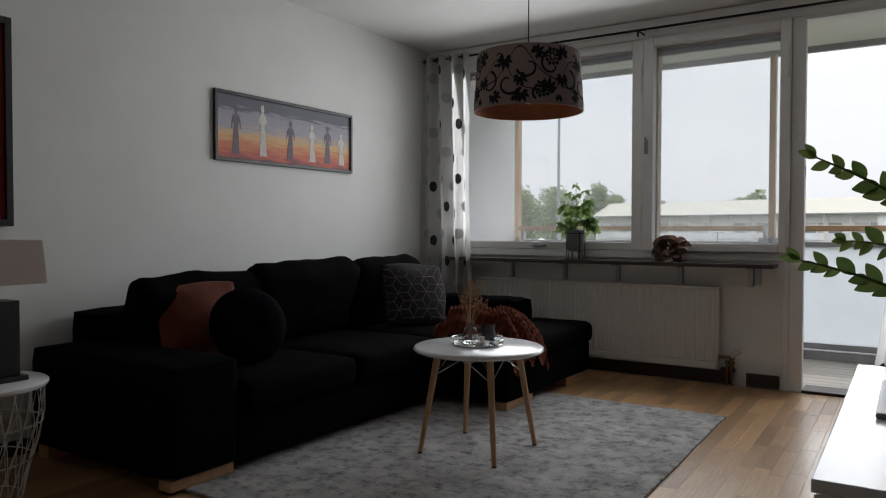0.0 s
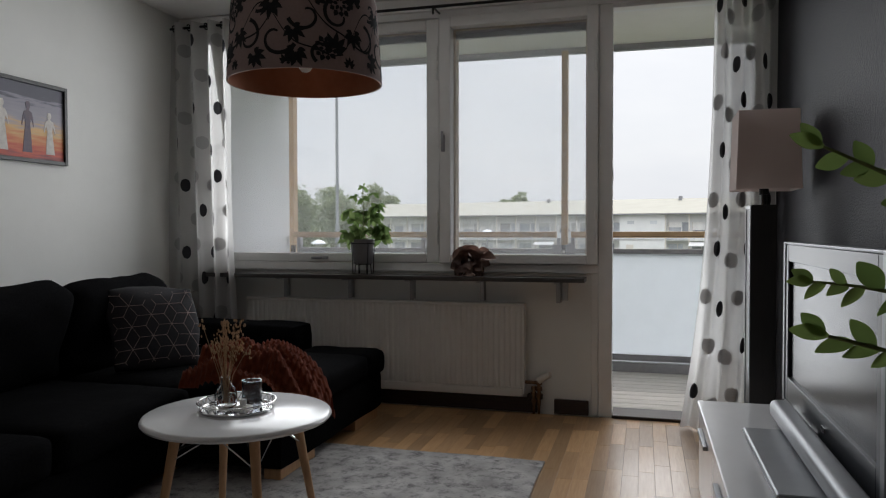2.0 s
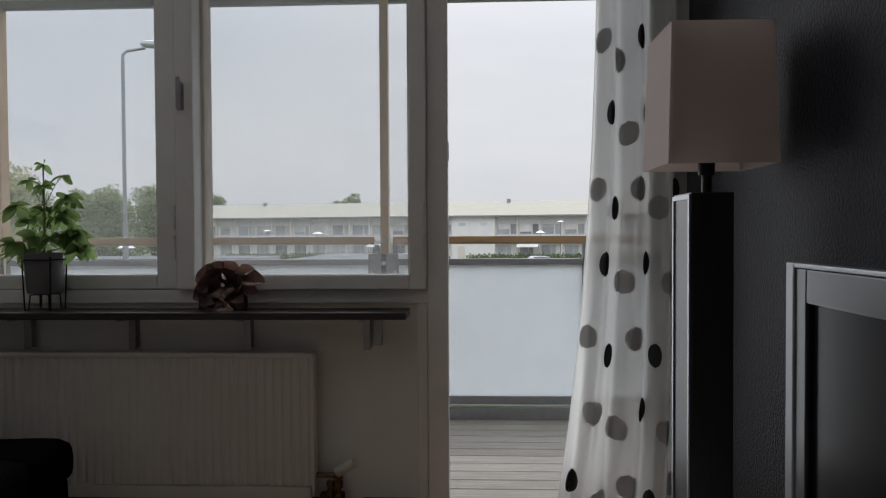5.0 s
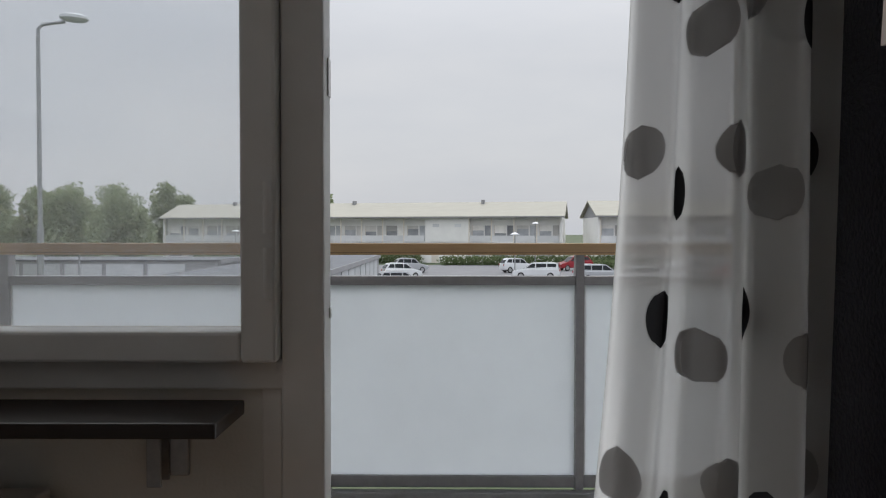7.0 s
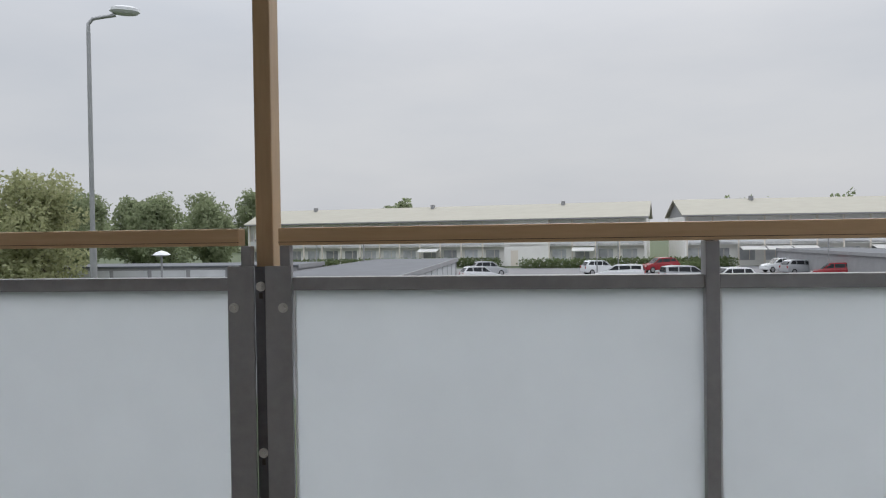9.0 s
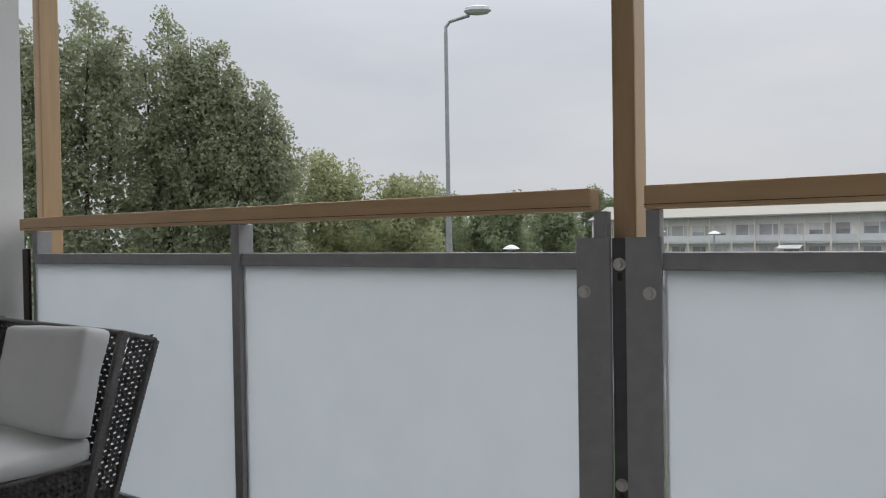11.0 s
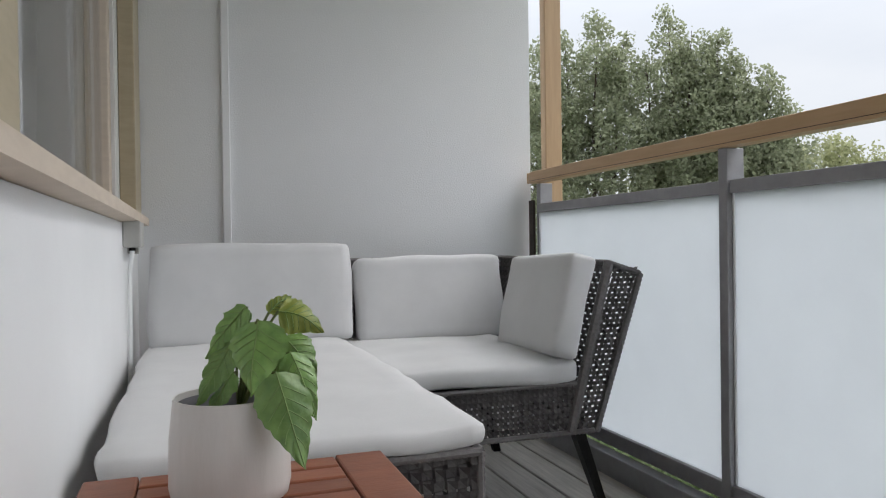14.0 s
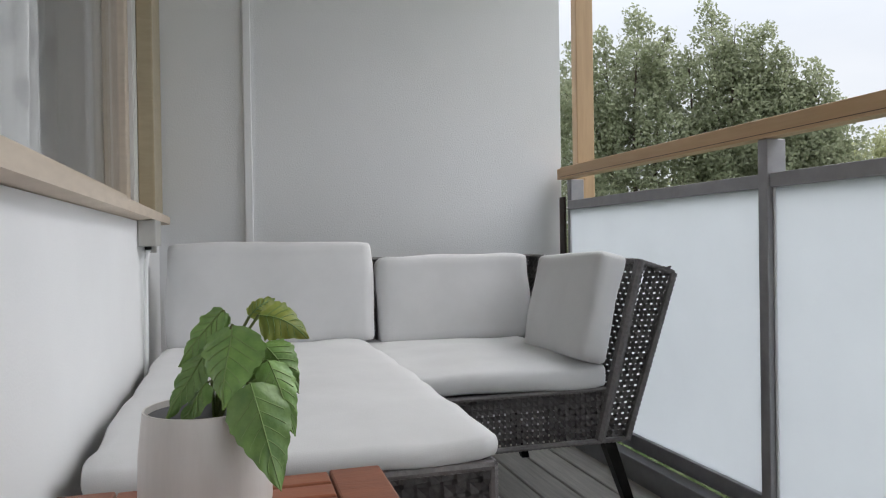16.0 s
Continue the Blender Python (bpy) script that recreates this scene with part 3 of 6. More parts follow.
for k, (y, w, h, lean) in enumerate(((3.66, .72, .40, 15), (4.42, .84, .44, 17), (5.20, .66, .44, 15))):
    m = pose(-2.37, y, .40 + h / 2, 0, lean - 90, 0) @ pose(0, 0, 0, 0, 0, 0)
    part("back_cushion", padded(B(), h, w, .17, m, .035, .055, 14, 20 + k, .010), SOFA, sofa, smooth=True, sharp=75)
for (x0, x1, y0, y1) in ((-1.80, -1.725, 3.03, 3.34), (-2.66, -2.58, 3.03, 3.34), (-1.33, -1.25, 4.88, 5.22), (-1.33, -1.25, 5.72, 6.06)):
    part("foot", box(B(), x0, x1, y0, y1, .0125 if y0 < 5.2 and x0 > -2 else 0.0, .056, .003), OAK, sofa, "light oak block foot")

# cushions and throw lying on the sofa
def scatter_cushion(name, x, y, z, w, h, th, rz, tilt, material, label, seed, pinch=.06):
    m = pose(x, y, z, 0, 0, rz) @ pose(0, 0, 0, 90 - tilt, 0, 0)
    b = padded(B(), w, h, th, m, .05, .012, 16, seed, .008, pinch)
    return tagged(part(name, b, material, smooth=True, sharp=80), label, "cushion"), m
scatter_cushion("square_cushion", -2.21, 3.56, .590, .37, .35, .06, 74, 18, VELVET, "rust orange velvet cushion leaning on black sofa", 31)
c = B()
prof = [(0.0, .058), (.012, .060), (.03, .064), (.08, .072), (.14, .062), (.175, .035), (.185, 0), (.175, -.035), (.14, -.06), (.08, -.07), (0, -.06)]
lathe(c, prof, 40)
for v in c.verts:
    ang, rr = math.atan2(v.co.y, v.co.x), math.hypot(v.co.x, v.co.y)
    v.co.z += .006 * math.sin(18 * ang) * math.sin(math.pi * min(1, rr / .17))
c.transform(pose(-1.985, 3.66, .575, 0, 66, -22))
tagged(part("round_cushion", c, mat("black_velvet", (0.003, 0.0035, 0.005), (0.006, 0.0065, 0.009), 0.9, spec=0.02, scale=30), smooth=True, sharp=80), "round black pleated velvet cushion on the sofa seat", "cushion")
PATT = mat("charcoal_cushion_cloth", (0.013, 0.012, 0.015), (0.020, 0.018, 0.021), 0.9, scale=80, bump=0.2, bscale=300)
pc, pm = scatter_cushion("patterned_cushion", -2.09, 5.17, .60, .40, .40, .06, 52, 20, PATT, "charcoal cushion with copper hexagon line pattern", 33)
lines = B()
def stroke(bm, p, q, m, w=.0014):
    steps = 4
    for s in range(steps):
        pts = []
        for t in (s / steps, (s + 1) / steps):
            x, y = p[0] + (q[0] - p[0]) * t, p[1] + (q[1] - p[1]) * t
            u, v = x / .23, y / .20
            if abs(u) > .93 or abs(v) > .93:
                pts = None
                break
            z = .03 + .05 * (1 - u * u) * (1 - v * v) + .006
            f = 1 - .06 * (1 - v * v), 1 - .06 * (1 - u * u)
            pts.append(m @ Vector((x * f[0], y * f[1], z)))
        if pts:
            rod(bm, pts[0], pts[1], w, seg=4, caps=False)
R = .065
for i in range(-3, 4):
    for j in range(-3, 4):
        cx, cy = i * R * 1.5, (j + .5 * (i % 2)) * R * math.sqrt(3)
        hx = [(cx + R * math.cos(math.pi / 3 * k), cy + R * math.sin(math.pi / 3 * k)) for k in range(6)]
        for k in range(3):
            stroke(lines, hx[k], hx[k + 1], pm)
        for k in (0, 2, 4):
            stroke(lines, (cx, cy), hx[k], pm, .0010)
part("line_print", lines, mat("pale_copper_print", (0.26, 0.19, 0.18), (0.18, 0.13, 0.12), 0.5, 0.4), pc, "copper hexagon line print")

# throw: knitted ribs gathered over the chaise edge
throw = B()
nu, nv = 130, 110
def throw_at(u, v):
    x = -1.66 + .55 * u
    y = 5.03 + .56 * (v - .5) * (1.0 - .18 * u)
    z = .455 + .095 * math.sin(math.pi * v) + .05 * noise.noise(Vector((u * 4, v * 5, 1.5)))
    z += .035 * math.sin(7.5 * v * math.pi + 2 * u + 2 * noise.noise(Vector((u * 3, v * 3, 8))))
    z += .0075 * math.sin(u * 130 + 9 * noise.noise(Vector((u * 2, v * 4, 3)))) + .005 * math.sin(v * 125)
    if u > .62:
        f = (u - .62) / .38
        x = -1.319 + .55 * .38 * f * .75 + .035 * math.sin(math.pi * v) * f
        z -= .22 * f * f + .03 * f
    if v < .1 or v > .9:
        e = (.1 - v) / .1 if v < .1 else (v - .9) / .1
        z -= .05 * e if u < .62 else 0
    return Vector((x, y + .02 * noise.noise(Vector((u * 5, v * 2, 5))), max(z, .415 if u < .6 else .02)))
grid = [[throw.verts.new(throw_at(i / nu, j / nv)) for j in range(nv + 1)] for i in range(nu + 1)]
for i in range(nu):
    for j in range(nv):
        throw.faces.new((grid[i][j], grid[i + 1][j], grid[i + 1][j + 1], grid[i][j + 1]))
bmesh.ops.solidify(throw, geom=throw.faces[:], thickness=.012)
tagged(part("throw_blanket", throw, RUST, smooth=True, sharp=80), "rust orange chunky knit throw draped over chaise", "blanket")

# ---------- rug ----------
RUG = mat("faded_grey_rug", (0.50, 0.485, 0.475), (0.29, 0.28, 0.272), 0.95, scale=6, bump=0.5, bscale=260)
n_, l_ = RUG.node_tree.nodes, RUG.node_tree.links
mus = n_.new("ShaderNodeTexNoise")
mus.inputs["Scale"].default_value, mus.inputs["Detail"].default_value, mus.inputs["Roughness"].default_value = 16, 9, 0.78
geo_ = n_.new("ShaderNodeNewGeometry")
l_.new(geo_.outputs["Position"], mus.inputs["Vector"])
rr_ = n_.new("ShaderNodeValToRGB")
rr_.color_ramp.elements[0].position, rr_.color_ramp.elements[0].color = .36, (0.09, 0.09, 0.10, 1)
rr_.color_ramp.elements[1].position, rr_.color_ramp.elements[1].color = .52, (1, 1, 1, 1)
l_.new(mus.outputs[0], rr_.inputs[0])
mm_ = n_.new("ShaderNodeMix")
mm_.data_type, mm_.blend_type = 'RGBA', 'MULTIPLY'
mm_.inputs[0].default_value = 0.75
p_ = n_["Principled BSDF"]
src_ = p_.inputs["Base Color"].links[0].from_socket
l_.new(src_, mm_.inputs["A"])
l_.new(rr_.outputs[0], mm_.inputs["B"])
l_.new(mm_.outputs["Result"], p_.inputs["Base Color"])
rg = B()
box(rg, -1.78, -.192, 3.10, 5.445, .001, .012, .004)
bmesh.ops.subdivide_edges(rg, edges=[e for e in rg.edges if e.calc_length() > .3], cuts=24, use_grid_fill=True)
for v in rg.verts:
    v.co.x += .006 * noise.noise(Vector((v.co.y * 3, 0, 7))) * (1 if v.co.x > -.5 else .3)
    v.co.y += .008 * noise.noise(Vector((v.co.x * 3, 5, 7)))
tagged(part("rug", rg, RUG), "faded grey and white distressed vintage rug on parquet", "rug")

# ---------- coffee table ----------
tx, ty = -1.026, 4.176
table = empty("coffee_table", tx, ty, .012, "round white coffee table with beech dowel legs", "table")
part("tabletop", lathe(B(), [(0, .470), (.286, .470), (.297, .474), (.302, .482), (.298, .490), (.290, .494), (0, .494)], 64, (tx, ty, 0)), WHITE, table, "white lacquered round top", True, 50)
for sx, sy in ((-1, -1), (1, -1), (1, 1), (-1, 1)):
    top = Vector((tx + sx * .135, ty + sy * .135, .468))
    foot = Vector((tx + sx * .192, ty + sy * .198, .0135))
    lg = part("leg", rod(B(), foot + (top - foot) * .012, top, .0105, .017, 14), OAK, table, "pale beech dowel leg", True)
    part("foot_cap", rod(B(), foot, foot + (top - foot) * .012, .0108, .0108, 14), BLACKMETAL, lg)
    b = B()
    box(b, top.x - .02, top.x + .02, top.y - .02, top.y + .02, .455, .4695, .003)
    part("bracket", b, BLACKMETAL, lg)
b = B()
for sx, sy in ((-1, -1), (1, -1), (1, 1), (-1, 1)):
    rod(b, (tx + sx * .148, ty + sy * .148, .395), (tx, ty, .445), .004, seg=8)
part("cross_brace", b, BLACKMETAL, table)
b = B()
for (s0, s1) in (((-1, -1), (1, -1)), ((1, -1), (1, 1)), ((1, 1), (-1, 1)), ((-1, 1), (-1, -1))):
    rod(b, (tx + s0[0] * .152, ty + s0[1] * .152, .36), (tx + (s0[0] + s1[0]) * .07, ty + (s0[1] + s1[1]) * .07, .452), .0022, seg=6)
    rod(b, (tx + s1[0] * .152, ty + s1[1] * .152, .36), (tx + (s0[0] + s1[0]) * .07, ty + (s0[1] + s1[1]) * .07, .452), .0022, seg=6)
part("wire_brace", b, CHROME, table)
# things on the table
kx, ky, kz = -1.045, 4.20, .4945
tray = empty("tray", kx, ky, kz, "round mirrored metal tray with openwork rim", "tray")
part("base", lathe(B(), [(0, kz + .004), (.115, kz + .004), (.118, kz + .008), (.118, kz), (0, kz)], 48), CHROME, tray, "mirrored tray base", True)
tray.children[0].data.transform(Matrix.Translation((kx, ky, 0)))
b = B()
for z, r in ((kz + .008, .118), (kz + .030, .126)):
    tube(b, [(kx + r * math.cos(2 * math.pi * i / 48), ky + r * math.sin(2 * math.pi * i / 48), z) for i in range(49)], .0025, 6)
for i in range(24):
    a, a2 = 2 * math.pi * i / 24, 2 * math.pi * (i + .5) / 24
    rod(b, (kx + .118 * math.cos(a), ky + .118 * math.sin(a), kz + .008), (kx + .126 * math.cos(a2), ky + .126 * math.sin(a2), kz + .03), .0015, seg=5)
    rod(b, (kx + .118 * math.cos(a + .26), ky + .118 * math.sin(a + .26), kz + .008), (kx + .126 * math.cos(a2), ky + .126 * math.sin(a2), kz + .03), .0015, seg=5)
part("rim", b, CHROME, tray)
vx, vy, vz = kx - .035, ky - .01, kz + .0045
vase = empty("vase", vx, vy, vz, "clear glass bottle vase with dried grasses", "vase")
part("bottle", lathe(B(), [(0, 0), (.030, 0), (.036, .012), (.037, .045), (.030, .068), (.016, .085), (.014, .10), (.017, .104), (.0145, .104), (.0115, .100), (.0135, .085), (.027, .066), (.034, .045), (.033, .014), (0, .006)], 28, (vx, vy, vz)), CLEAR, vase, smooth=True)
b = B()
rg_ = random.Random(8)
for k in range(26):
    a, sp = rg_.random() * 6.28, rg_.random() * .085
    h = .20 + rg_.random() * .09
    tip = Vector((vx + sp * math.cos(a), vy + sp * math.sin(a), vz + h))
    mid = Vector((vx + sp * .3 * math.cos(a), vy + sp * .3 * math.sin(a), vz + .11))
    tube(b, [(vx + .005 * math.cos(a), vy + .005 * math.sin(a), vz + .02), mid, tip], .0009, 4)
    for q in range(9):
        o = tip + Vector((rg_.uniform(-.011, .011), rg_.uniform(-.011, .011), rg_.uniform(-.045, .015)))
        bmesh.ops.create_icosphere(b, subdivisions=1, radius=rg_.uniform(.0022, .0042), matrix=Matrix.Translation(o) @ Matrix.Diagonal((1, 1, 1.6, 1)))
part("dried_grass", b, PAPER, vase, "pale dried grass heads")
b = lathe(B(), [(0, 0), (.030, 0), (.033, .004), (.033, .085), (.030, .085), (.029, .006), (0, .006)], 28, (kx + .03, ky + .045, kz + .0045))
tagged(part("candle_glass", b, SMOKE, smooth=True), "smoked glass tumbler candle holder on the tray", "candle holder")
b = box(B(), kx + .02, kx + .068, ky - .058, ky - .012, kz + .0045, kz + .024, .006)
rod(b, (kx + .044, ky - .035, kz + .024), (kx + .044, ky - .035, kz + .044), .011, seg=20)
tagged(part("candle_block", b, WAX), "small white ceramic candle block on the tray", "candle holder")

# ---------- pendant lamp ----------
px_, py_ = -.79, 4.20
pend = empty("pendant_lamp", px_, py_, H, "drum pendant lamp with black floral print shade", "pendant lamp")
part("cord", rod(B(), (px_, py_, 1.77), (px_, py_, H - .03), .0025, seg=8), BLACKMETAL, pend)
part("canopy", lathe(B(), [(0, H - .001), (.045, H - .001), (.04, H - .035), (0, H - .04)], 24, (px_, py_, 0)), WHITE, pend, smooth=True)
SB, ST, RB, RT = 1.548, 1.80, .242, .225
sh = part("shade", lathe(B(), [(RB, SB), (RT, ST), (RT - .003, ST), (RB - .003, SB), (RB, SB)], 72, (px_, py_, 0)), SHADE, pend, "dusky mauve drum shade with black print", True)
part("lining", lathe(B(), [(RB - .0035, SB + .0005), (RT - .0035, ST - .0005), (RT - .006, ST - .0005), (RB - .006, SB + .0005), (RB - .0035, SB + .0005)], 72, (px_, py_, 0)), COPPER, sh, "copper coloured inner lining", True)
b = B()
for k in range(3):
    a = 2 * math.pi * k / 3
    rod(b, (px_, py_, 1.77), (px_ + (RT - .006) * math.cos(a), py_ + (RT - .006) * math.sin(a), ST - .01), .002, seg=6)
rod(b, (px_, py_, 1.70), (px_, py_, 1.77), .018, seg=16)
part("holder", b, WHITE, pend)
part("bulb", lathe(B(), [(0, 1.585), (.012, 1.588), (.026, 1.605), (.030, 1.625), (.024, 1.65), (.014, 1.675), (.014, 1.70), (0, 1.70)], 20, (px_, py_, 0)), WAX, pend, smooth=True)
# printed scrolls, leaves and roses as thin flock on the shade
def on_shade(a, z, lift=.0012):
    r = RB + (RT - RB) * (z - SB) / (ST - SB) + lift
    return Vector((px_ + r * math.cos(a), py_ + r * math.sin(a), z))
fl = B()
def blot(a0, z0, shape, s):
    c = fl.verts.new(on_shade(a0, z0))
    ring = [fl.verts.new(on_shade(a0 + s * u / .235, z0 + s * v)) for u, v in shape]
    for i in range(len(ring)):
        fl.faces.new((c, ring[i], ring[(i + 1) % len(ring)]))
def leafy(points, depth, turn):
    out = []
    for i in range(points * 2):
        a = math.pi * i / points + turn
        r = 1.0 if i % 2 == 0 else depth
        out.append((r * math.cos(a), r * math.sin(a)))
    return out
def scroll(a0, z0, size, turn, sign, w=.0055):
    pts = []
    for i in range(22):
        t = i / 21
        ang = turn + sign * t * 4.6
        r = size * (1 - .75 * t)
        pts.append((r * math.cos(ang), r * math.sin(ang), w * (1.3 - .7 * t)))
    va = []
    for i, (u, v, ww) in enumerate(pts):
        u2, v2, _ = pts[min(i + 1, 21)]
        u1, v1, _ = pts[max(i - 1, 0)]
        d = math.hypot(u2 - u1, v2 - v1) or 1
        nx, ny = -(v2 - v1) / d * ww, (u2 - u1) / d * ww
        va.append([fl.verts.new(on_shade(a0 + (u + s * nx) / .235, min(max(z0 + v + s * ny, SB + .004), ST - .004))) for s in (-1, 1)])
    for p, q in zip(va, va[1:]):
        fl.faces.new((p[0], q[0], q[1], p[1]))
def lobe(a0, z0, turn, r0, r1, half):
    """One pointed petal from radius r0 to r1."""
    c, s = math.cos(turn), math.sin(turn)
    out = [(r0, 0), (r0 + (r1 - r0) * .3, half), (r0 + (r1 - r0) * .62, half * .85), (r1, 0), (r0 + (r1 - r0) * .62, -half * .85), (r0 + (r1 - r0) * .3, -half)]
    vs = [fl.verts.new(on_shade(a0 + (u * c - v * s) / .235, min(max(z0 + u * s + v * c, SB + .003), ST - .003))) for u, v in out]
    fl.faces.new(vs)
def vine_leaf(a0, z0, size, turn):
    for k, (da, f) in enumerate(((0, 1.0), (.55, .92), (-.55, .92), (1.1, .74), (-1.1, .74), (1.75, .5), (-1.75, .5))):
        lobe(a0, z0, turn + da, size * .08, size * f, size * .155)
def rose(a0, z0, size, turn):
    for k in range(11):
        lobe(a0, z0, turn + k * 2 * math.pi / 11, size * .50, size * (1.0 if k % 2 else .88), size * .19)
    for k in range(7):
        lobe(a0, z0, turn + .2 + k * 2 * math.pi / 7, size * .16, size * .56, size * .13)
fr_ = random.Random(21)
def vine(phase, level, sway, w):
    prev = None
    for i in range(145):
        a = 2 * math.pi * i / 144
        z = level + sway * math.sin(4 * a + phase) + .25 * sway * math.sin(9 * a + 2 * phase)
        pair = [fl.verts.new(on_shade(a, min(max(z + q * w, SB + .004), ST - .004))) for q in (-1, 1)]
        if prev:
            fl.faces.new((prev[0], pair[0], pair[1], prev[1]))
        prev = pair
vine(.3, (SB + ST) / 2 + .02, .075, .0028)
vine(2.1, (SB + ST) / 2 - .02, .070, .0024)
for k in range(8):
    a = 2 * math.pi * k / 8
    up = 1 if k % 2 else -1
    mid = (SB + ST) / 2
    scroll(a + .10, mid + .035 * up, .058, .6 + up, up, .0050)
    scroll(a + .46, mid - .030 * up, .052, 2.4 - up, -up, .0046)
    scroll(a + .66, mid + .075 * up, .036, 4.2, up, .0040)
    vine_leaf(a + .02, mid - .070 * up, .060, 1.4 * up + fr_.uniform(-.4, .4))
    vine_leaf(a + .34, mid + .075 * up, .056, 2.2 * up + fr_.uniform(-.5, .5))
    vine_leaf(a + .30, mid - .010, .052, -1.2 + fr_.uniform(-.4, .4))
    vine_leaf(a + .58, mid - .080 * up, .052, -.6 * up + fr_.uniform(-.5, .5))
    if k % 2:
        rose(a + .12, ST - .055, .044, fr_.random())
    else:
        rose(a + .70, SB + .060, .040, fr_.random())
    vine_leaf(a + .22, SB + .016, .030, 1.5)
part("floral_print", fl, FLOCK, sh, "black flocked flower print")

# ---------- radiator, shelf, brackets ----------
rad = empty("radiator", -1.34, 6.34, .1, "cream enamelled panel radiator below the window", "radiator")
outline = [(-.434, 6.335), (-2.25, 6.335), (-2.25, 6.318)]
for k in range(54):
    x = -2.225 + k * .0331
    outline += [(x, 6.318), (x + .008, 6.313), (x + .020, 6.313), (x + .028, 6.318)]
outline.append((-.434, 6.318))
b = prism(B(), outline, .155, .634, 'z')
part("front_panel", b, RADIATOR, rad)
part("top_grille", box(B(), -2.255, -.427, 6.310, 6.372, .634, .652, .004), RADIATOR, rad)
part("side_panel", box(B(), -.436, -.427, 6.312, 6.37, .12, .634, .002), RADIATOR, rad)
part("back_panel", box(B(), -2.25, -.437, 6.345, 6.362, .13, .633, .003), RADIATOR, rad)
part("bottom_strip", box(B(), -2.255, -.44, 6.308, 6.34, .105, .152, .003), RADIATOR, rad)
b = B()
rod(b, (-.43, 6.35, .185), (-.34, 6.35, .185), .010, seg=14)
rod(b, (-.345, 6.35, .05), (-.345, 6.35, .20), .011, seg=14)
rod(b, (-.375, 6.35, .05), (-.375, 6.35, .16), .009, seg=14)
for z in (.15, .185, .11):
    rod(b, (-.345, 6.35, z - .012), (-.345, 6.35, z + .012), .018, seg=6)
    rod(b, (-.375, 6.35, z - .042), (-.375, 6.35, z - .022), .015, seg=6)
part("valve", b, BRASS, rad, "aged brass valve")
part("thermostat", rod(B(), (-.345, 6.34, .20), (-.275, 6.315, .245), .020, .017, 20), RADIATOR, rad, "cream thermostat knob", True)
b = B()
rod(b, (-.345, 6.35, .0), (-.345, 6.35, .06), .008, seg=12)
rod(b, (-.375, 6.35, .0), (-.375, 6.35, .06), .008, seg=12)
part("pipe", b, BRASS, rad)
b = box(B(), -.415, -.325, 6.345, 6.3785, .0865, .115, .003)
part("pipe_cover", b, DARKBASE, rad)
shelf = empty("window_shelf", -1.3, 6.29, .8, "dark brown window shelf on metal brackets", "shelf")
part("board", box(B(), -2.52, -.072, 6.205, 6.372, .788, .814, .003), SHELF, shelf)
for k, x in enumerate((-2.42, -1.995, -1.545, -1.135, -.69, -.235)):
    b = B()
    box(b, x - .016, x + .016, 6.392, 6.397, .66, .787, .001)
    box(b, x - .014, x + .014, 6.26, 6.396, .776, .7875, .001)
    box(b, x - .013, x + .013, 6.362, 6.368, .656, .7875, .001)
    if k == 5:
        box(b, x + .02, x + .055, 6.385, 6.397, .67, .787, .002)
    part("bracket", b, GALV, shelf)

# ---------- window plant ----------
def leaf_shape(bm, base, direction, length, width, curl=.25, up=Vector((0, 0, 1)), segs=5):
    """A pointed leaf with a folded midrib that bends down along its length."""
    d = Vector(direction).normalized()
    side = d.cross(up)
    if side.length < .05:
        side = Vector((1, 0, 0))
    side.normalize()
    nrm = side.cross(d).normalized()
    rows = []
    for i in range(segs + 1):
        t = i / segs
        c = Vector(base) + d * length * t * (1 - curl * .25 * t) - nrm * 0 + Vector((0, 0, -1)) * curl * length * t * t * .6
        w = width * (math.sin(math.pi * min(1, t * .93 + .04)) ** .8) * (1.1 - .35 * t)
        rows.append([bm.verts.new(c - side * w / 2 + nrm * w * .16), bm.verts.new(c), bm.verts.new(c + side * w / 2 + nrm * w * .16)])
    for a, b2 in zip(rows, rows[1:]):
        bm.faces.new((a[0], a[1], b2[1], b2[0]))
        bm.faces.new((a[1], a[2], b2[2], b2[1]))
    return bm


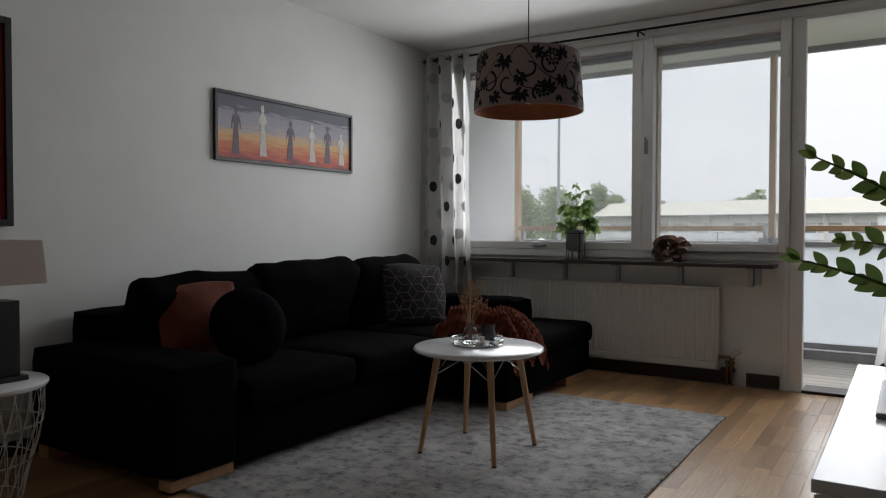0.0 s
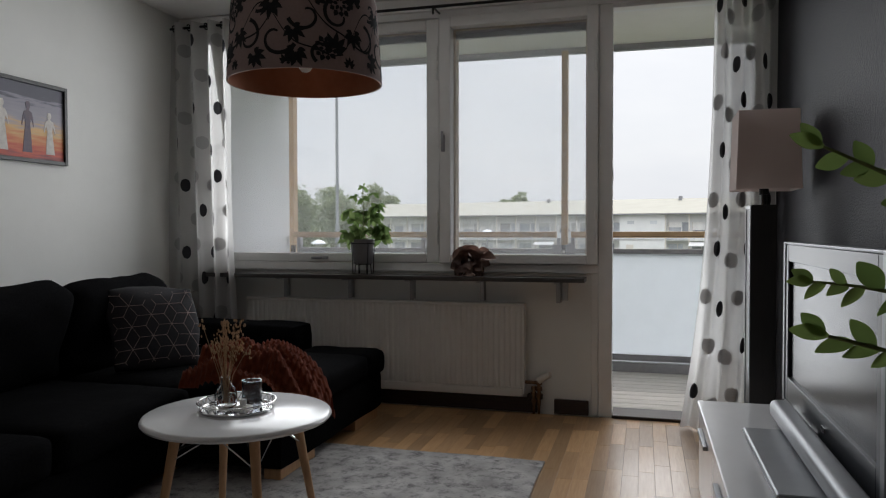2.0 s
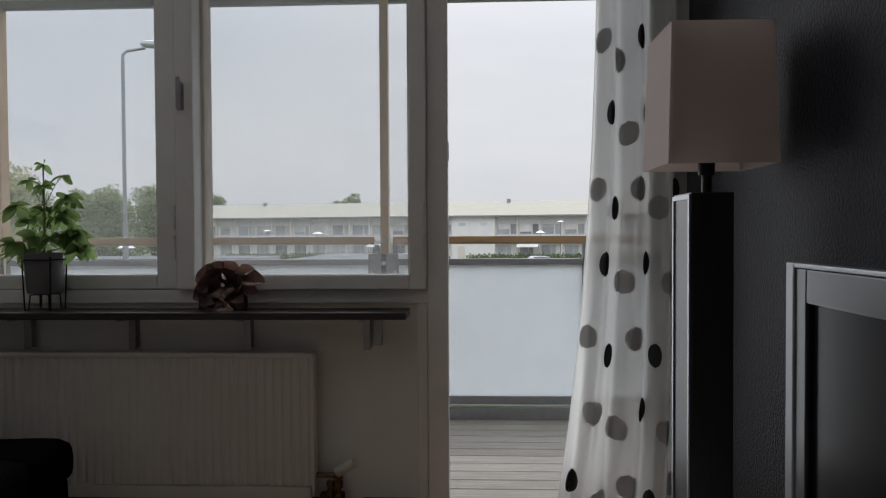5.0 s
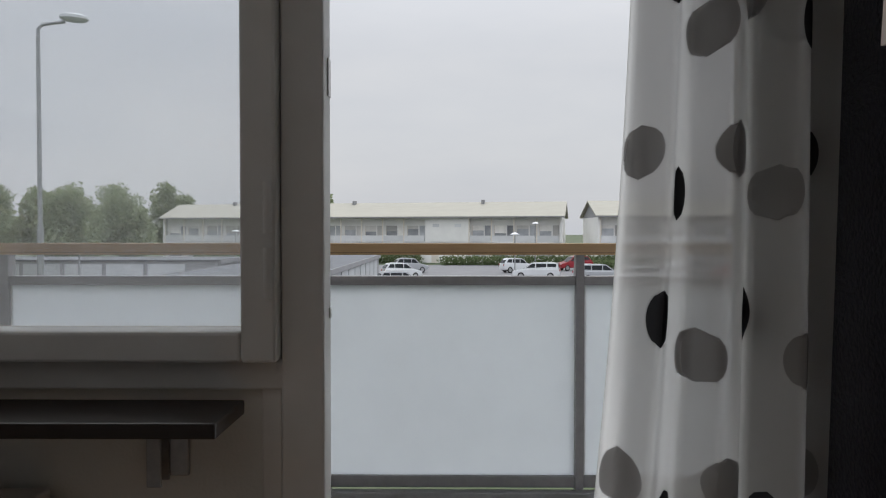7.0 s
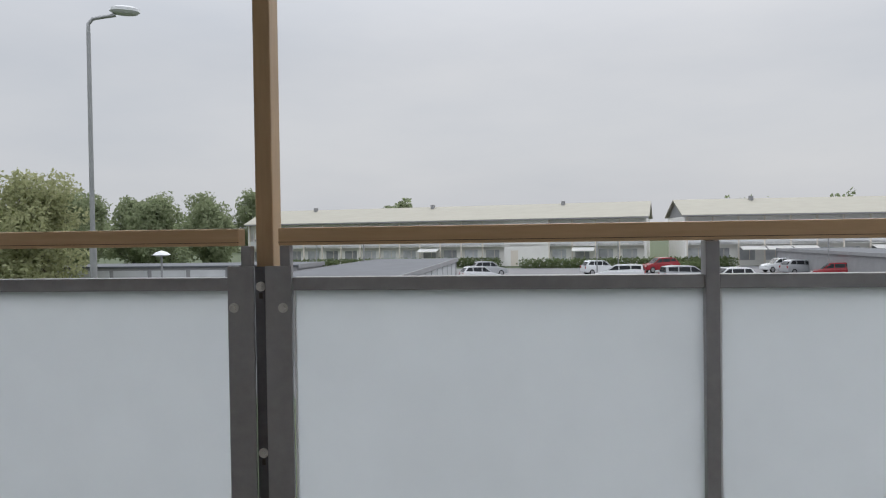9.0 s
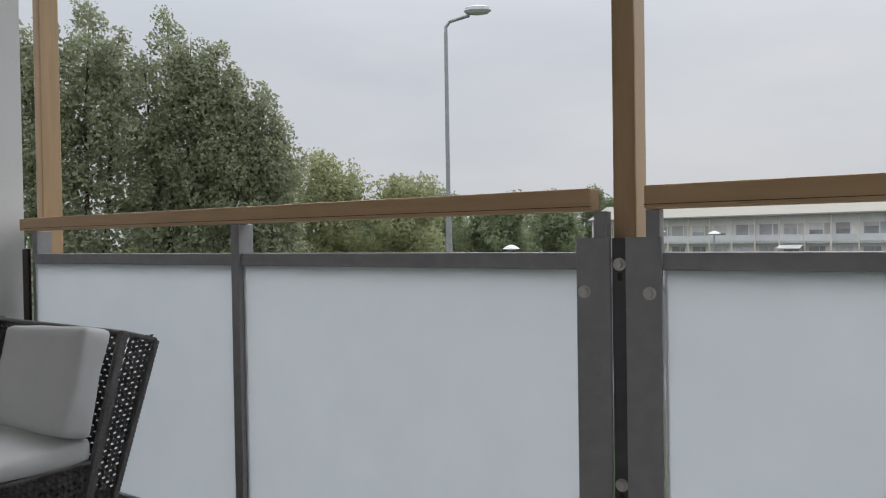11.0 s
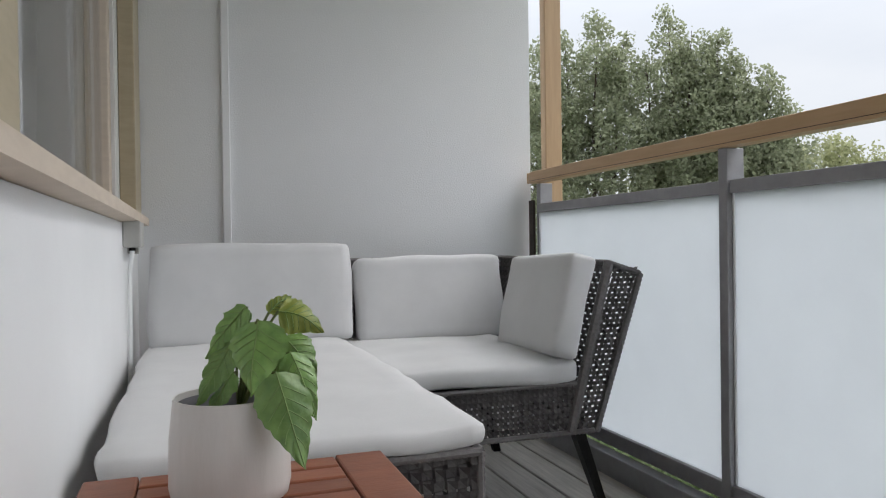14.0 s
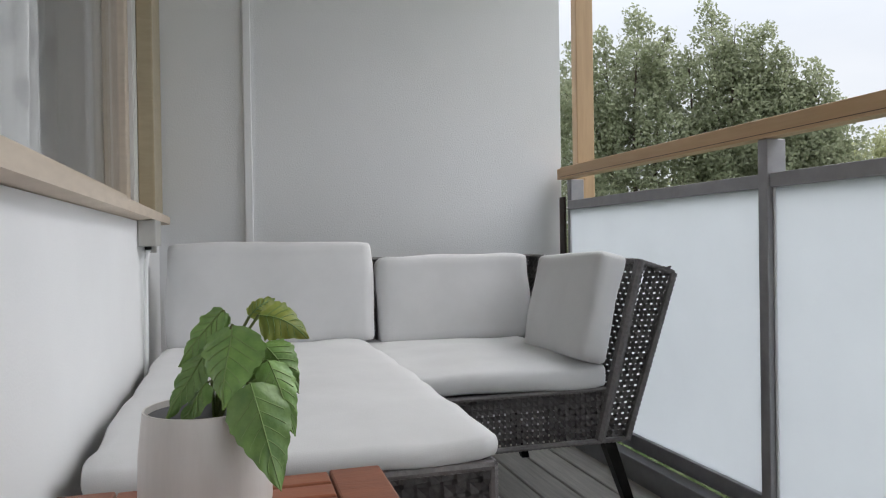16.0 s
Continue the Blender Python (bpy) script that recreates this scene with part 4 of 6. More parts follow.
def window_plant(x, y, z):
    p = empty("potted_plant", x, y, z, "green umbrella plant in a grey pot on wire stand", "plant")
    part("pot", lathe(B(), [(0, z + .065), (.056, z + .065), (.060, z + .07), (.073, z + .215), (.068, z + .215), (.062, z + .20), (0, z + .20)], 32, (x, y, 0)), POTGREY, p, "dark grey tapered pot", True)
    part("soil", lathe(B(), [(0, z + .206), (.064, z + .203)], 24, (x, y, 0)), SOIL, p)
    b = B()
    for k in range(4):
        a = math.pi / 4 + math.pi / 2 * k
        ca, sa = math.cos(a), math.sin(a)
        tube(b, [(x + .076 * ca, y + .076 * sa, z + .20), (x + .068 * ca, y + .068 * sa, z + .004)], .003, 6)
        tube(b, [(x + .068 * ca, y + .068 * sa, z + .004), (x + .055 * ca, y + .055 * sa, z + .004), (x + .05 * ca, y + .05 * sa, z + .06), (x, y, z + .06)], .003, 6)
    tube(b, [(x + .077 * math.cos(2 * math.pi * i / 28), y + .077 * math.sin(2 * math.pi * i / 28), z + .19) for i in range(29)], .003, 6)
    part("wire_stand", b, BLACKMETAL, p, "black wire stand")
    r = random.Random(5)
    st, lv = B(), B()
    heads = [(r.uniform(0, 6.28), r.uniform(.03, .135), r.uniform(.02, .22)) for _ in range(20)] + [(2.9, .12, .0), (.2, .12, .02), (3.3, .05, .27), (.3, .07, .29), (1.5, .01, .33), (5.0, .06, .25)]
    tube(st, [(x, y, z + .2), (x + .004, y, z + .36), (x, y, z + .54)], [.005, .004, .0025], 6)
    for a, lean, h in heads:
        tip = Vector((x + lean * math.cos(a), y + lean * math.sin(a) * .6, z + .21 + h))
        foot = Vector((x, y, z + .2 + h * .62))
        tube(st, [foot, foot.lerp(tip, .6) + Vector((0, 0, .012)), tip], .0016, 5)
        n = r.choice((6, 7, 7, 8))
        for q in range(n):
            a2 = 2 * math.pi * q / n + r.random() * .4
            size = r.uniform(.052, .080) * (1 if h < .24 else .72)
            out = (math.cos(a2) + .4 * math.cos(a), .8 * math.sin(a2), r.uniform(-1.0, .55))
            leaf_shape(lv, tip, out, size, size * r.uniform(.50, .62), .35, up=Vector((r.uniform(-.6, .6), -r.uniform(.2, 1.2), r.uniform(.2, 1))), segs=6)
    part("stem", st, STEM, p)
    part("leaves", lv, LEAF, p, "glossy green leaflets", True)
window_plant(-1.425, 6.285, .8145)

# bronze flower ornament on the shelf
orn = B()
r = random.Random(12)
ox, oy, oz = -.745, 6.275, .8145
for ring, (count, reach, length, width) in enumerate(((5, .008, .055, .07), (7, .030, .070, .085), (9, .055, .075, .085))):
    for k in range(count):
        a = 2 * math.pi * (k + .37 * ring) / count + r.uniform(-.15, .15)
        out = Vector((math.cos(a) * 1.15, -.75 + .38 * ring, math.sin(a) * .82))
        base = Vector((ox + reach * math.cos(a), oy - .018 + .012 * ring, oz + .095 + reach * .8 * math.sin(a)))
        if base.z + out.z * length * .8 > oz + .01:
            leaf_shape(orn, base, out, length * r.uniform(.85, 1.15), width * r.uniform(.8, 1.1), .45, Vector((0, -1, .2)), segs=7)
leaf_shape(orn, (ox + .05, oy, oz + .12), (1, -.2, .05), .12, .075, .25, Vector((0, -1, .5)), segs=7)
leaf_shape(orn, (ox + .05, oy - .01, oz + .14), (.9, -.2, .30), .08, .05, .2, Vector((0, -1, .5)), segs=7)
bmesh.ops.solidify(orn, geom=orn.faces[:], thickness=.003)
lathe(orn, [(0, oz), (.045, oz), (.04, oz + .012), (.015, oz + .03), (.02, oz + .06), (0, oz + .08)], 20, (ox, oy, 0))
# pale patches in the bronze colour stand in for highlights on the petals
tagged(part("flower_ornament", orn, mat("bronze", (0.30, 0.205, 0.17), (0.07, 0.042, 0.040), 0.24, 0.7, scale=14), smooth=True, sharp=50), "bronze metal flower ornament on dark window shelf", "ornament")

# ---------- curtains ----------
crod = empty("curtain_rod", -.9, 6.22, 2.4, "black metal curtain rod above the windows", "curtain rod")
part("bar", rod(B(), (-2.74, 6.225, 2.398), (.93, 6.225, 2.398), .0085, seg=14), BLACKMETAL, crod, smooth=True)
for x in (-2.70, -.955, .88):
    b = rod(B(), (x, 6.225, 2.398), (x, 6.362, 2.398), .006)
    rod(b, (x, 6.225, 2.398), (x, 6.225, 2.355), .007)
    part("bracket", b, BLACKMETAL, crod)

def curtain(label, x_top, x_bot, z_top, z_bot, folds, amp, seed, y0=6.22):
    c = empty("curtain", (x_top[0] + x_top[1]) / 2, y0, z_top, label, "curtain", "voile curtains at the window")
    r = random.Random(seed)
    ph = [r.uniform(0, 6.28) for _ in range(4)]
    def at(u, v):
        """u across, v from 0 at the top to 1 at the bottom"""
        e = v ** 2.6
        a, b_ = x_top[0] + (x_bot[0] - x_top[0]) * e, x_top[1] + (x_bot[1] - x_top[1]) * e
        uu = u + .025 * math.sin(6 * u + ph[1] + 2 * v)
        x = a + (b_ - a) * uu
        y = y0 + amp * math.sin(2 * math.pi * folds * u + .5 * math.sin(3 * v + ph[2])) * (1 - .25 * v)
        y += .012 * math.sin(2 * math.pi * folds * 2.3 * u + ph[3] + 3 * v) * v
        return Vector((x, y, z_top + (z_bot - z_top) * v))
    nu, nv = int(folds * 16), 46
    b = B()
    g = [[b.verts.new(at(i / nu, j / nv)) for j in range(nv + 1)] for i in range(nu + 1)]
    for i in range(nu):
        for j in range(nv):
            b.faces.new((g[i][j], g[i + 1][j], g[i + 1][j + 1], g[i][j + 1]))
    part("cloth", b, VOILE, c, "sheer white voile cloth", True, 180)
    for k in range(int(folds * 2)):
        u = (k + .5) / int(folds * 2)
        q = at(u, .018)
        part("eyelet", tube(B(), [(q.x + .004, 6.225 + .020 * math.cos(t * math.pi / 6), 2.398 + .020 * math.sin(t * math.pi / 6)) for t in range(13)], .0045, 6), BLACKMETAL, c)
    hgt = z_top - z_bot
    cols = max(3, int(folds * 1.7))
    width = abs(x_top[1] - x_top[0])
    cloth_w = width * 1.9
    for i in range(cols):
        for j in range(9):
            uc = (i + .5) / cols + (.5 / cols if j % 2 else 0)
            vc = (j + .55 + .25 * (i % 2)) / 9.3
            if uc > .98:
                continue
            ru, rv = .044 / cloth_w, .044 / hgt
            kind = 0 if (i * 3 + j * 2) % 5 < 2 else 1
            ru *= .62 if kind == 0 else 1
            for sgn in (-1, 1):
                b = B()
                ring = []
                for t in range(19):
                    th = -math.pi / 2 + math.pi * t / 18
                    ring.append((uc + ru * math.cos(th), vc + rv * math.sin(th)))
                rows = []
                for t in range(10):
                    v = vc - rv + 2 * rv * t / 9
                    half = ru * math.sqrt(max(0, 1 - ((v - vc) / rv) ** 2))
                    rows.append([at(min(max(uc - half + 2 * half * s / 8, 0), 1), v) + Vector((0, sgn * .0022, 0)) for s in range(9)])
                vs = [[b.verts.new(p) for p in row] for row in rows]
                for t in range(9):
                    for s in range(8):
                        b.faces.new((vs[t][s], vs[t][s + 1], vs[t + 1][s + 1], vs[t + 1][s]))
                part("dot", b, (DOTBLACK, DOTGREY, DOTGREY)[kind], c, smooth=True)
    return c
curtain("sheer white eyelet curtain with black and grey dots", (-2.735, -2.29), (-2.745, -2.235), 2.425, .40, 4, .045, 3)
curtain("sheer white dotted curtain gathered beside balcony door", (.600, .905), (.45, .905), 2.425, .012, 3.5, .05, 9, 6.215)

# ---------- television and bench ----------
bench = empty("tv_bench", .7, 4.1, 0, "white high gloss television bench with drawers", "tv bench")
part("body", box(B(), .475, .92, 3.25, 5.05, .06, .385, .003), WHITE, bench)
part("top", box(B(), .452, .93, 3.235, 5.065, .386, .42, .004), WHITE, bench, "glossy white top")
for y0 in (3.255, 3.855, 4.455):
    d = part("drawer_front", box(B(), .457, .474, y0 + .003, y0 + .592, .085, .375, .003), WHITE, bench)
    part("handle", box(B(), .440, .456, y0 + .18, y0 + .42, .345, .360, .003), SILVER, d, "silver grip strip")
part("plinth", box(B(), .52, .90, 3.28, 5.02, 0, .06), BLACKWOOD, bench)
tv = empty("television", .74, 4.33, .42, "silver framed flat television on white bench", "television")
b = B()
Y0, Y1, Z0, Z1 = 3.82, 5.02, .455, 1.04
for (y0, y1, z0, z1) in ((Y0 + .034, Y0 + .075, Z0 + .008, Z1 - .010), (Y1 - .075, Y1 - .034, Z0 + .008, Z1 - .010), (Y0 + .075, Y1 - .075, Z0 + .008, Z0 + .095), (Y0 + .075, Y1 - .075, Z1 - .07, Z1 - .010)):
    box(b, .752, .780, y0, y1, z0, z1, .003)
part("bezel", b, mat("dark_glossy_bezel", (0.030, 0.032, 0.038), (0.036, 0.038, 0.044), 0.3, scale=8, spec=0.5), tv, "dark glossy bezel")
b = B()
for (y0, y1, z0, z1) in ((Y0, Y0 + .033, Z0, Z1), (Y1 - .033, Y1, Z0, Z1), (Y0 + .033, Y1 - .033, Z1 - .009, Z1), (Y0 + .033, Y1 - .033, Z0, Z0 + .007)):
    box(b, .748, .780, y0, y1, z0, z1, .003)
part("outer_rim", b, SILVER, tv, "silver outer rim")
part("screen", box(B(), .763, .767, Y0 + .07, Y1 - .07, Z0 + .09, Z1 - .065), SCREEN, tv, "dark glossy screen")
for e0 in (Y0 + .070, Y1 - .078):
    part("inner_edge", box(B(), .757, .7625, e0, e0 + .008, Z0 + .09, Z1 - .066), BLACKMETAL, tv)
part("back_cover", box(B(), .781, .86, Y0 + .05, Y1 - .05, Z0 + .04, Z1 - .05, .02), BLACKMETAL, tv)
part("stand", box(B(), .56, .84, 3.98, 4.62, .4205, .44, .008), SILVER, tv, "silver stand foot")
part("neck", box(B(), .77, .82, 4.2, 4.46, .438, .50, .004), SILVER, tv)
part("speaker_bar", box(B(), .665, .733, 3.78, 4.78, .442, .505, .022, 4), SILVER, tv, "rounded silver speaker bar", True)
part("badge", box(B(), .7475, .7495, 4.40, 4.36, .50, .515), CHROME, tv)

# ---------- tower lamps ----------
def tower_lamp(x, y, z0, label, pole_h, shade_h=.33):
    lamp = empty("tower_lamp", x, y, z0, label, "lamp", "pair of square tower lamps")
    zt = z0 + pole_h
    part("column", box(B(), x - .05, x + .052, y - .075, y + .075, z0 + .02, zt, .003), BLACKWOOD, lamp, "black wooden column")
    part("base", box(B(), x - .075, x + .075, y - .095, y + .095, z0, z0 + .02, .004), BLACKWOOD, lamp)
    b = B()
    box(b, x - .054, x - .0505, y - .074, y - .062, z0 + .03, zt - .004)
    box(b, x - .054, x - .0505, y + .062, y + .074, z0 + .03, zt - .004)
    box(b, x - .054, x - .0505, y - .062, y + .062, zt - .016, zt - .004)
    part("edge_strip", b, SILVER, lamp, "silver inset outline")
    b = rod(B(), (x + .01, y, zt), (x + .01, y, zt + .055), .012, seg=14)
    rod(b, (x + .01, y, zt + .045), (x + .01, y, zt + .085), .020, seg=18)
    part("socket", b, BLACKMETAL, lamp, smooth=True)
    zb, zs = zt + .065, zt + .065 + shade_h
    cx, cy = x + .012, y + .005
    b = B()
    rings = []
    for (hw, z) in ((.128, zb), (.118, zs), (.115, zs), (.125, zb)):
        rings.append([b.verts.new((cx + sx * hw, cy + sy * hw, z)) for sx, sy in ((-1, -1), (1, -1), (1, 1), (-1, 1))])
    for k in range(4):
        a, c2 = rings[k], rings[(k + 1) % 4]
        for i in range(4):
            b.faces.new((a[i], a[(i + 1) % 4], c2[(i + 1) % 4], c2[i]))
    part("shade", b, LINEN, lamp, "square greige linen shade")
    b = B()
    rod(b, (cx - .115, cy, zs - .02), (cx + .115, cy, zs - .02), .002, seg=6)
    rod(b, (cx, cy - .115, zs - .02), (cx, cy + .115, zs - .02), .002, seg=6)
    rod(b, (cx, cy, zs - .02), (cx, cy, zt + .08), .003, seg=6)
    part("spider", b, SILVER, lamp)
    return lamp
tower_lamp(.735, 5.475, 0, "tall black tower lamp with square linen shade", 1.19)

# wire basket table with a second, low lamp
wx, wy, wz = -2.30, 2.60, .43
wt = empty("wire_table", wx, wy, 0, "white wire basket side table with round top", "side table")
part("tabletop", lathe(B(), [(0, wz), (.245, wz), (.25, wz + .006), (.25, wz + .016), (.245, wz + .02), (0, wz + .02)], 48, (wx, wy, 0)), WHITE, wt, smooth=True)
b = B()
def basket(a, t):
    r = .235 - .05 * math.cos(math.pi * (t - .1)) * (1 - t) - .03 * (1 - t)
    return (wx + r * math.cos(a), wy + r * math.sin(a), .006 + (wz - .008) * t)
for k in range(22):
    a = 2 * math.pi * k / 22
    for s in (-.45, .45):
        part("wire", tube(B(), [basket(a + s * t, t) for t in (0, .25, .5, .75, 1)], .0022, 5), WHITE, wt)
for t in (0.0, .35, .68, 1):
    part("hoop", tube(B(), [basket(2 * math.pi * i / 40, t) for i in range(41)], .003, 5), WHITE, wt)
tower_lamp(-2.26, 2.65, wz + .0205, "low black tower lamp with square linen shade", .305, .165)

# ---------- pictures ----------
pic = empty("picture", XL, 4.72, 1.64, "wide framed sunset painting with plain standing shapes", "picture")
b = B()
y0, y1, z0, z1 = 4.103, 5.330, 1.432, 1.846
for (a0, a1, c0, c1) in ((y0, y0 + .02, z0, z1), (y1 - .02, y1, z0, z1), (y0 + .02, y1 - .02, z0, z0 + .02), (y0 + .02, y1 - .02, z1 - .02, z1)):
    box(b, XL + .001, XL + .022, a0, a1, c0, c1, .002)
part("frame", b, BLACKWOOD, pic, "thin black frame")
CANVAS = bpy.data.materials.new("sunset_canvas")
CANVAS.use_nodes = True
cn, cl = CANVAS.node_tree.nodes, CANVAS.node_tree.links
cg = cn.new("ShaderNodeNewGeometry")
cs = cn.new("ShaderNodeSeparateXYZ")
cl.new(cg.outputs["Position"], cs.inputs[0])
cm = cn.new("ShaderNodeMapping")
cm.inputs["Scale"].default_value = (1, 3, 26)
cl.new(cg.outputs["Position"], cm.inputs["Vector"])
cno = cn.new("ShaderNodeTexNoise")
cno.inputs["Scale"].default_value, cno.inputs["Detail"].default_value = 2.2, 6
cl.new(cm.outputs[0], cno.inputs["Vector"])
cmr = cn.new("ShaderNodeMapRange")
cmr.inputs["From Min"].default_value, cmr.inputs["From Max"].default_value = z0, z1
cl.new(cs.outputs["Z"], cmr.inputs["Value"])
cad = cn.new("ShaderNodeMath")
cad.operation = 'MULTIPLY_ADD'
cad.inputs[1].default_value = 0.42
cl.new(cno.outputs[0], cad.inputs[0])
cl.new(cmr.outputs[0], cad.inputs[2])
cr = cn.new("ShaderNodeValToRGB")
els = cr.color_ramp.elements
els[0].position, els[0].color = .22, (0.16, 0.06, 0.07, 1)
els[1].position, els[1].color = 1.22, (0.11, 0.11, 0.14, 1)
for pos, c3 in ((.34, (0.55, 0.10, 0.06, 1)), (.48, (0.62, 0.22, 0.09, 1)), (.60, (0.66, 0.42, 0.18, 1)), (.74, (0.36, 0.34, 0.38, 1)), (.95, (0.30, 0.29, 0.34, 1))):
    e = els.new(pos)
    e.color = c3
cl.new(cad.outputs[0], cr.inputs[0])
cl.new(cr.outputs[0], cn["Principled BSDF"].inputs["Base Color"])
cn["Principled BSDF"].inputs["Roughness"].default_value = 0.6
part("canvas", box(B(), XL + .002, XL + .010, y0 + .018, y1 - .018, z0 + .018, z1 - .018), CANVAS, pic, "painted canvas in orange and grey bands")
DARKPAINT = mat("dusky_blue_paint", (0.13, 0.12, 0.16), (0.20, 0.15, 0.17), 0.7, scale=40)
PALEPAINT = mat("pale_robe_paint", (0.70, 0.67, 0.62), (0.55, 0.50, 0.47), 0.7, scale=40)
for k, (t, hh, m_) in enumerate(((.13, .29, DARKPAINT), (.31, .32, PALEPAINT), (.50, .25, DARKPAINT), (.67, .25, PALEPAINT), (.79, .26, DARKPAINT), (.91, .22, PALEPAINT))):
    cy, cz = y0 + t * (y1 - y0), z0 + .05
    half = [(.030, 0), (.027, .10), (.021, .36), (.015, .56), (.020, .66), (.030, .60), (.034, .50), (.038, .52), (.033, .68), (.024, .78), (.008, .81), (.007, .84), (.013, .88), (.014, .93), (.009, .985)]
    lean = .006 * (-1) ** k
    out = [(cy + u + lean * v, cz + hh * v) for u, v in half] + [(cy - u + lean * v, cz + hh * v) for u, v in reversed(half)]
    part("painted_shape", prism(B(), out, XL + .0102, XL + .0115, 'x'), m_, pic)
pic2 = empty("picture", XL, 2.65, 1.5, "red canvas picture in a black frame", "picture")
b = B()
y0, y1, z0, z1 = 2.30, 2.972, 1.04, 1.966
for (a0, a1, c0, c1) in ((y0, y0 + .03, z0, z1), (y1 - .03, y1, z0, z1), (y0 + .03, y1 - .03, z0, z0 + .03), (y0 + .03, y1 - .03, z1 - .03, z1)):
    box(b, XL + .001, XL + .03, a0, a1, c0, c1, .002)
part("frame", b, BLACKWOOD, pic2, "black frame")
part("canvas", box(B(), XL + .002, XL + .012, y0 + .028, y1 - .028, z0 + .028, z1 - .028), mat("red_paint", (0.30, 0.012, 0.012), (0.20, 0.008, 0.01), 0.6, scale=9), pic2, "deep red painted canvas")

# ---------- large waxy plant beside the bench ----------
zz = empty("floor_plant", .74, 3.05, 0, "waxy green zamioculcas plant in a dark pot", "plant")
part("pot", lathe(B(), [(0, 0), (.11, 0), (.115, .01), (.145, .34), (.135, .34), (.13, .31), (0, .31)], 36, (.77, 3.03, 0)), POTGREY, zz, "dark grey floor pot", True)
part("soil", lathe(B(), [(0, .315), (.131, .312)], 24, (.77, 3.03, 0)), SOIL, zz)
r = random.Random(3)
for tip, droop in (((.468, 3.10, 1.19), .13), ((.51, 3.36, 1.0), .0), ((.452, 2.99, .962), .06), ((.86, 2.78, 1.1), .2)):
    base = Vector((.79 + r.uniform(-.03, .03), 3.03 + r.uniform(-.03, .03), .31))
    tip = Vector(tip)
    c1, c2 = Vector((.92, base.y, tip.z - droop - .12)), Vector((.72, (base.y + tip.y) / 2, tip.z - droop))
    pts = []
    for i in range(31):
        t = i / 30
        pts.append(base * (1 - t) ** 3 + c1 * 3 * t * (1 - t) ** 2 + c2 * 3 * t * t * (1 - t) + tip * t ** 3)
    part("stem", tube(B(), pts, [.009 - .007 * i / 30 for i in range(31)], 8), STEM, zz, smooth=True)
    lv = B()
    for i in range(11, 31):
        d = (pts[i] - pts[i - 1]).normalized()
        for sg in ((-1, 1) if i % 4 == 0 else (1 if i % 2 else -1,)):
            side = d.cross(Vector((.2, 1, .3))).normalized() * sg
            depth = Vector((0, r.uniform(-.55, .55), 0))
            size = r.uniform(.046, .062) * (1 if i < 27 else .75)
            leaf_shape(lv, pts[i] + d * r.uniform(-.006, .006), d * .8 + side * r.uniform(.35, .8) + depth, size, size * r.uniform(.50, .62), .10, up=Vector((r.uniform(-.5, .5), 1, .25 + r.uniform(-.4, .4))), segs=8)
    leaf_shape(lv, pts[-1], d, .045, .022, .1, up=Vector((0, 1, .2)), segs=8)
    part("leaves", lv, LEAFDARK, zz, "thick glossy leaflets", True)

# ---------- balcony furniture ----------
WICKER = mat("dark_brown_wicker", (0.115, 0.107, 0.107), (0.17, 0.16, 0.16), 0.5, scale=90, by_piece=0.3, bump=0.15, bscale=300)
CANVASW = mat("white_outdoor_cotton", (0.66, 0.66, 0.665), (0.62, 0.62, 0.625), 0.9, scale=8, bump=0.12, bscale=500, sheen=0.1)
ACACIA = mat("red_brown_acacia", (0.30, 0.105, 0.050), (0.21, 0.068, 0.033), 0.45, scale=9, stretch=(3, 1, 8), bump=0.06, by_piece=0.2)
STONEWARE = mat("pale_grey_glazed_pot", (0.60, 0.575, 0.55), (0.54, 0.515, 0.49), 0.38, scale=7, stretch=(6, 6, 1), bump=0.03)
BASIL = mat("fresh_green_leaf", (0.20, 0.33, 0.085), (0.12, 0.23, 0.055), 0.36, scale=45, by_piece=0.3, bump=0.15, bscale=60)


def weave(bm, o, U, V, cell=.0162, w=.0118, amp=.0026, gap_rows=()):
    """Flat ribbons woven over and under on the face o + U + V."""
    o, U, V = Vector(o), Vector(U), Vector(V)
    n = U.cross(V).normalized()
    nu, nv = max(2, round(U.length / cell)), max(2, round(V.length / cell))
    u1, v1 = U.normalized(), V.normalized()
    def ribbon(start, step, across, count, ph):
        prev = None
        for k in range(count + 1):
            c = start + step * k + n * amp * (1 if (k + ph) % 2 else -1)
            pair = (bm.verts.new(c - across * w / 2), bm.verts.new(c + across * w / 2))
            if prev:
                bm.faces.new((prev[0], pair[0], pair[1], prev[1]))
            prev = pair
    for j in range(nv):
        ribbon(o + V * ((j + .5) / nv), U / nu, v1, nu, j)
    for i in range(nu):
        ribbon(o + U * ((i + .5) / nu), V / nv, u1, nv, i + 1)
    return bm


def woven(name, faces, parent, label=""):
    b = B()
    for f in faces:
        weave(b, *f)
    bmesh.ops.solidify(b, geom=b.faces[:], thickness=.0022)
    p = part(name, b, WICKER, parent, label)
    p["kind"] = "stuff"
    return p


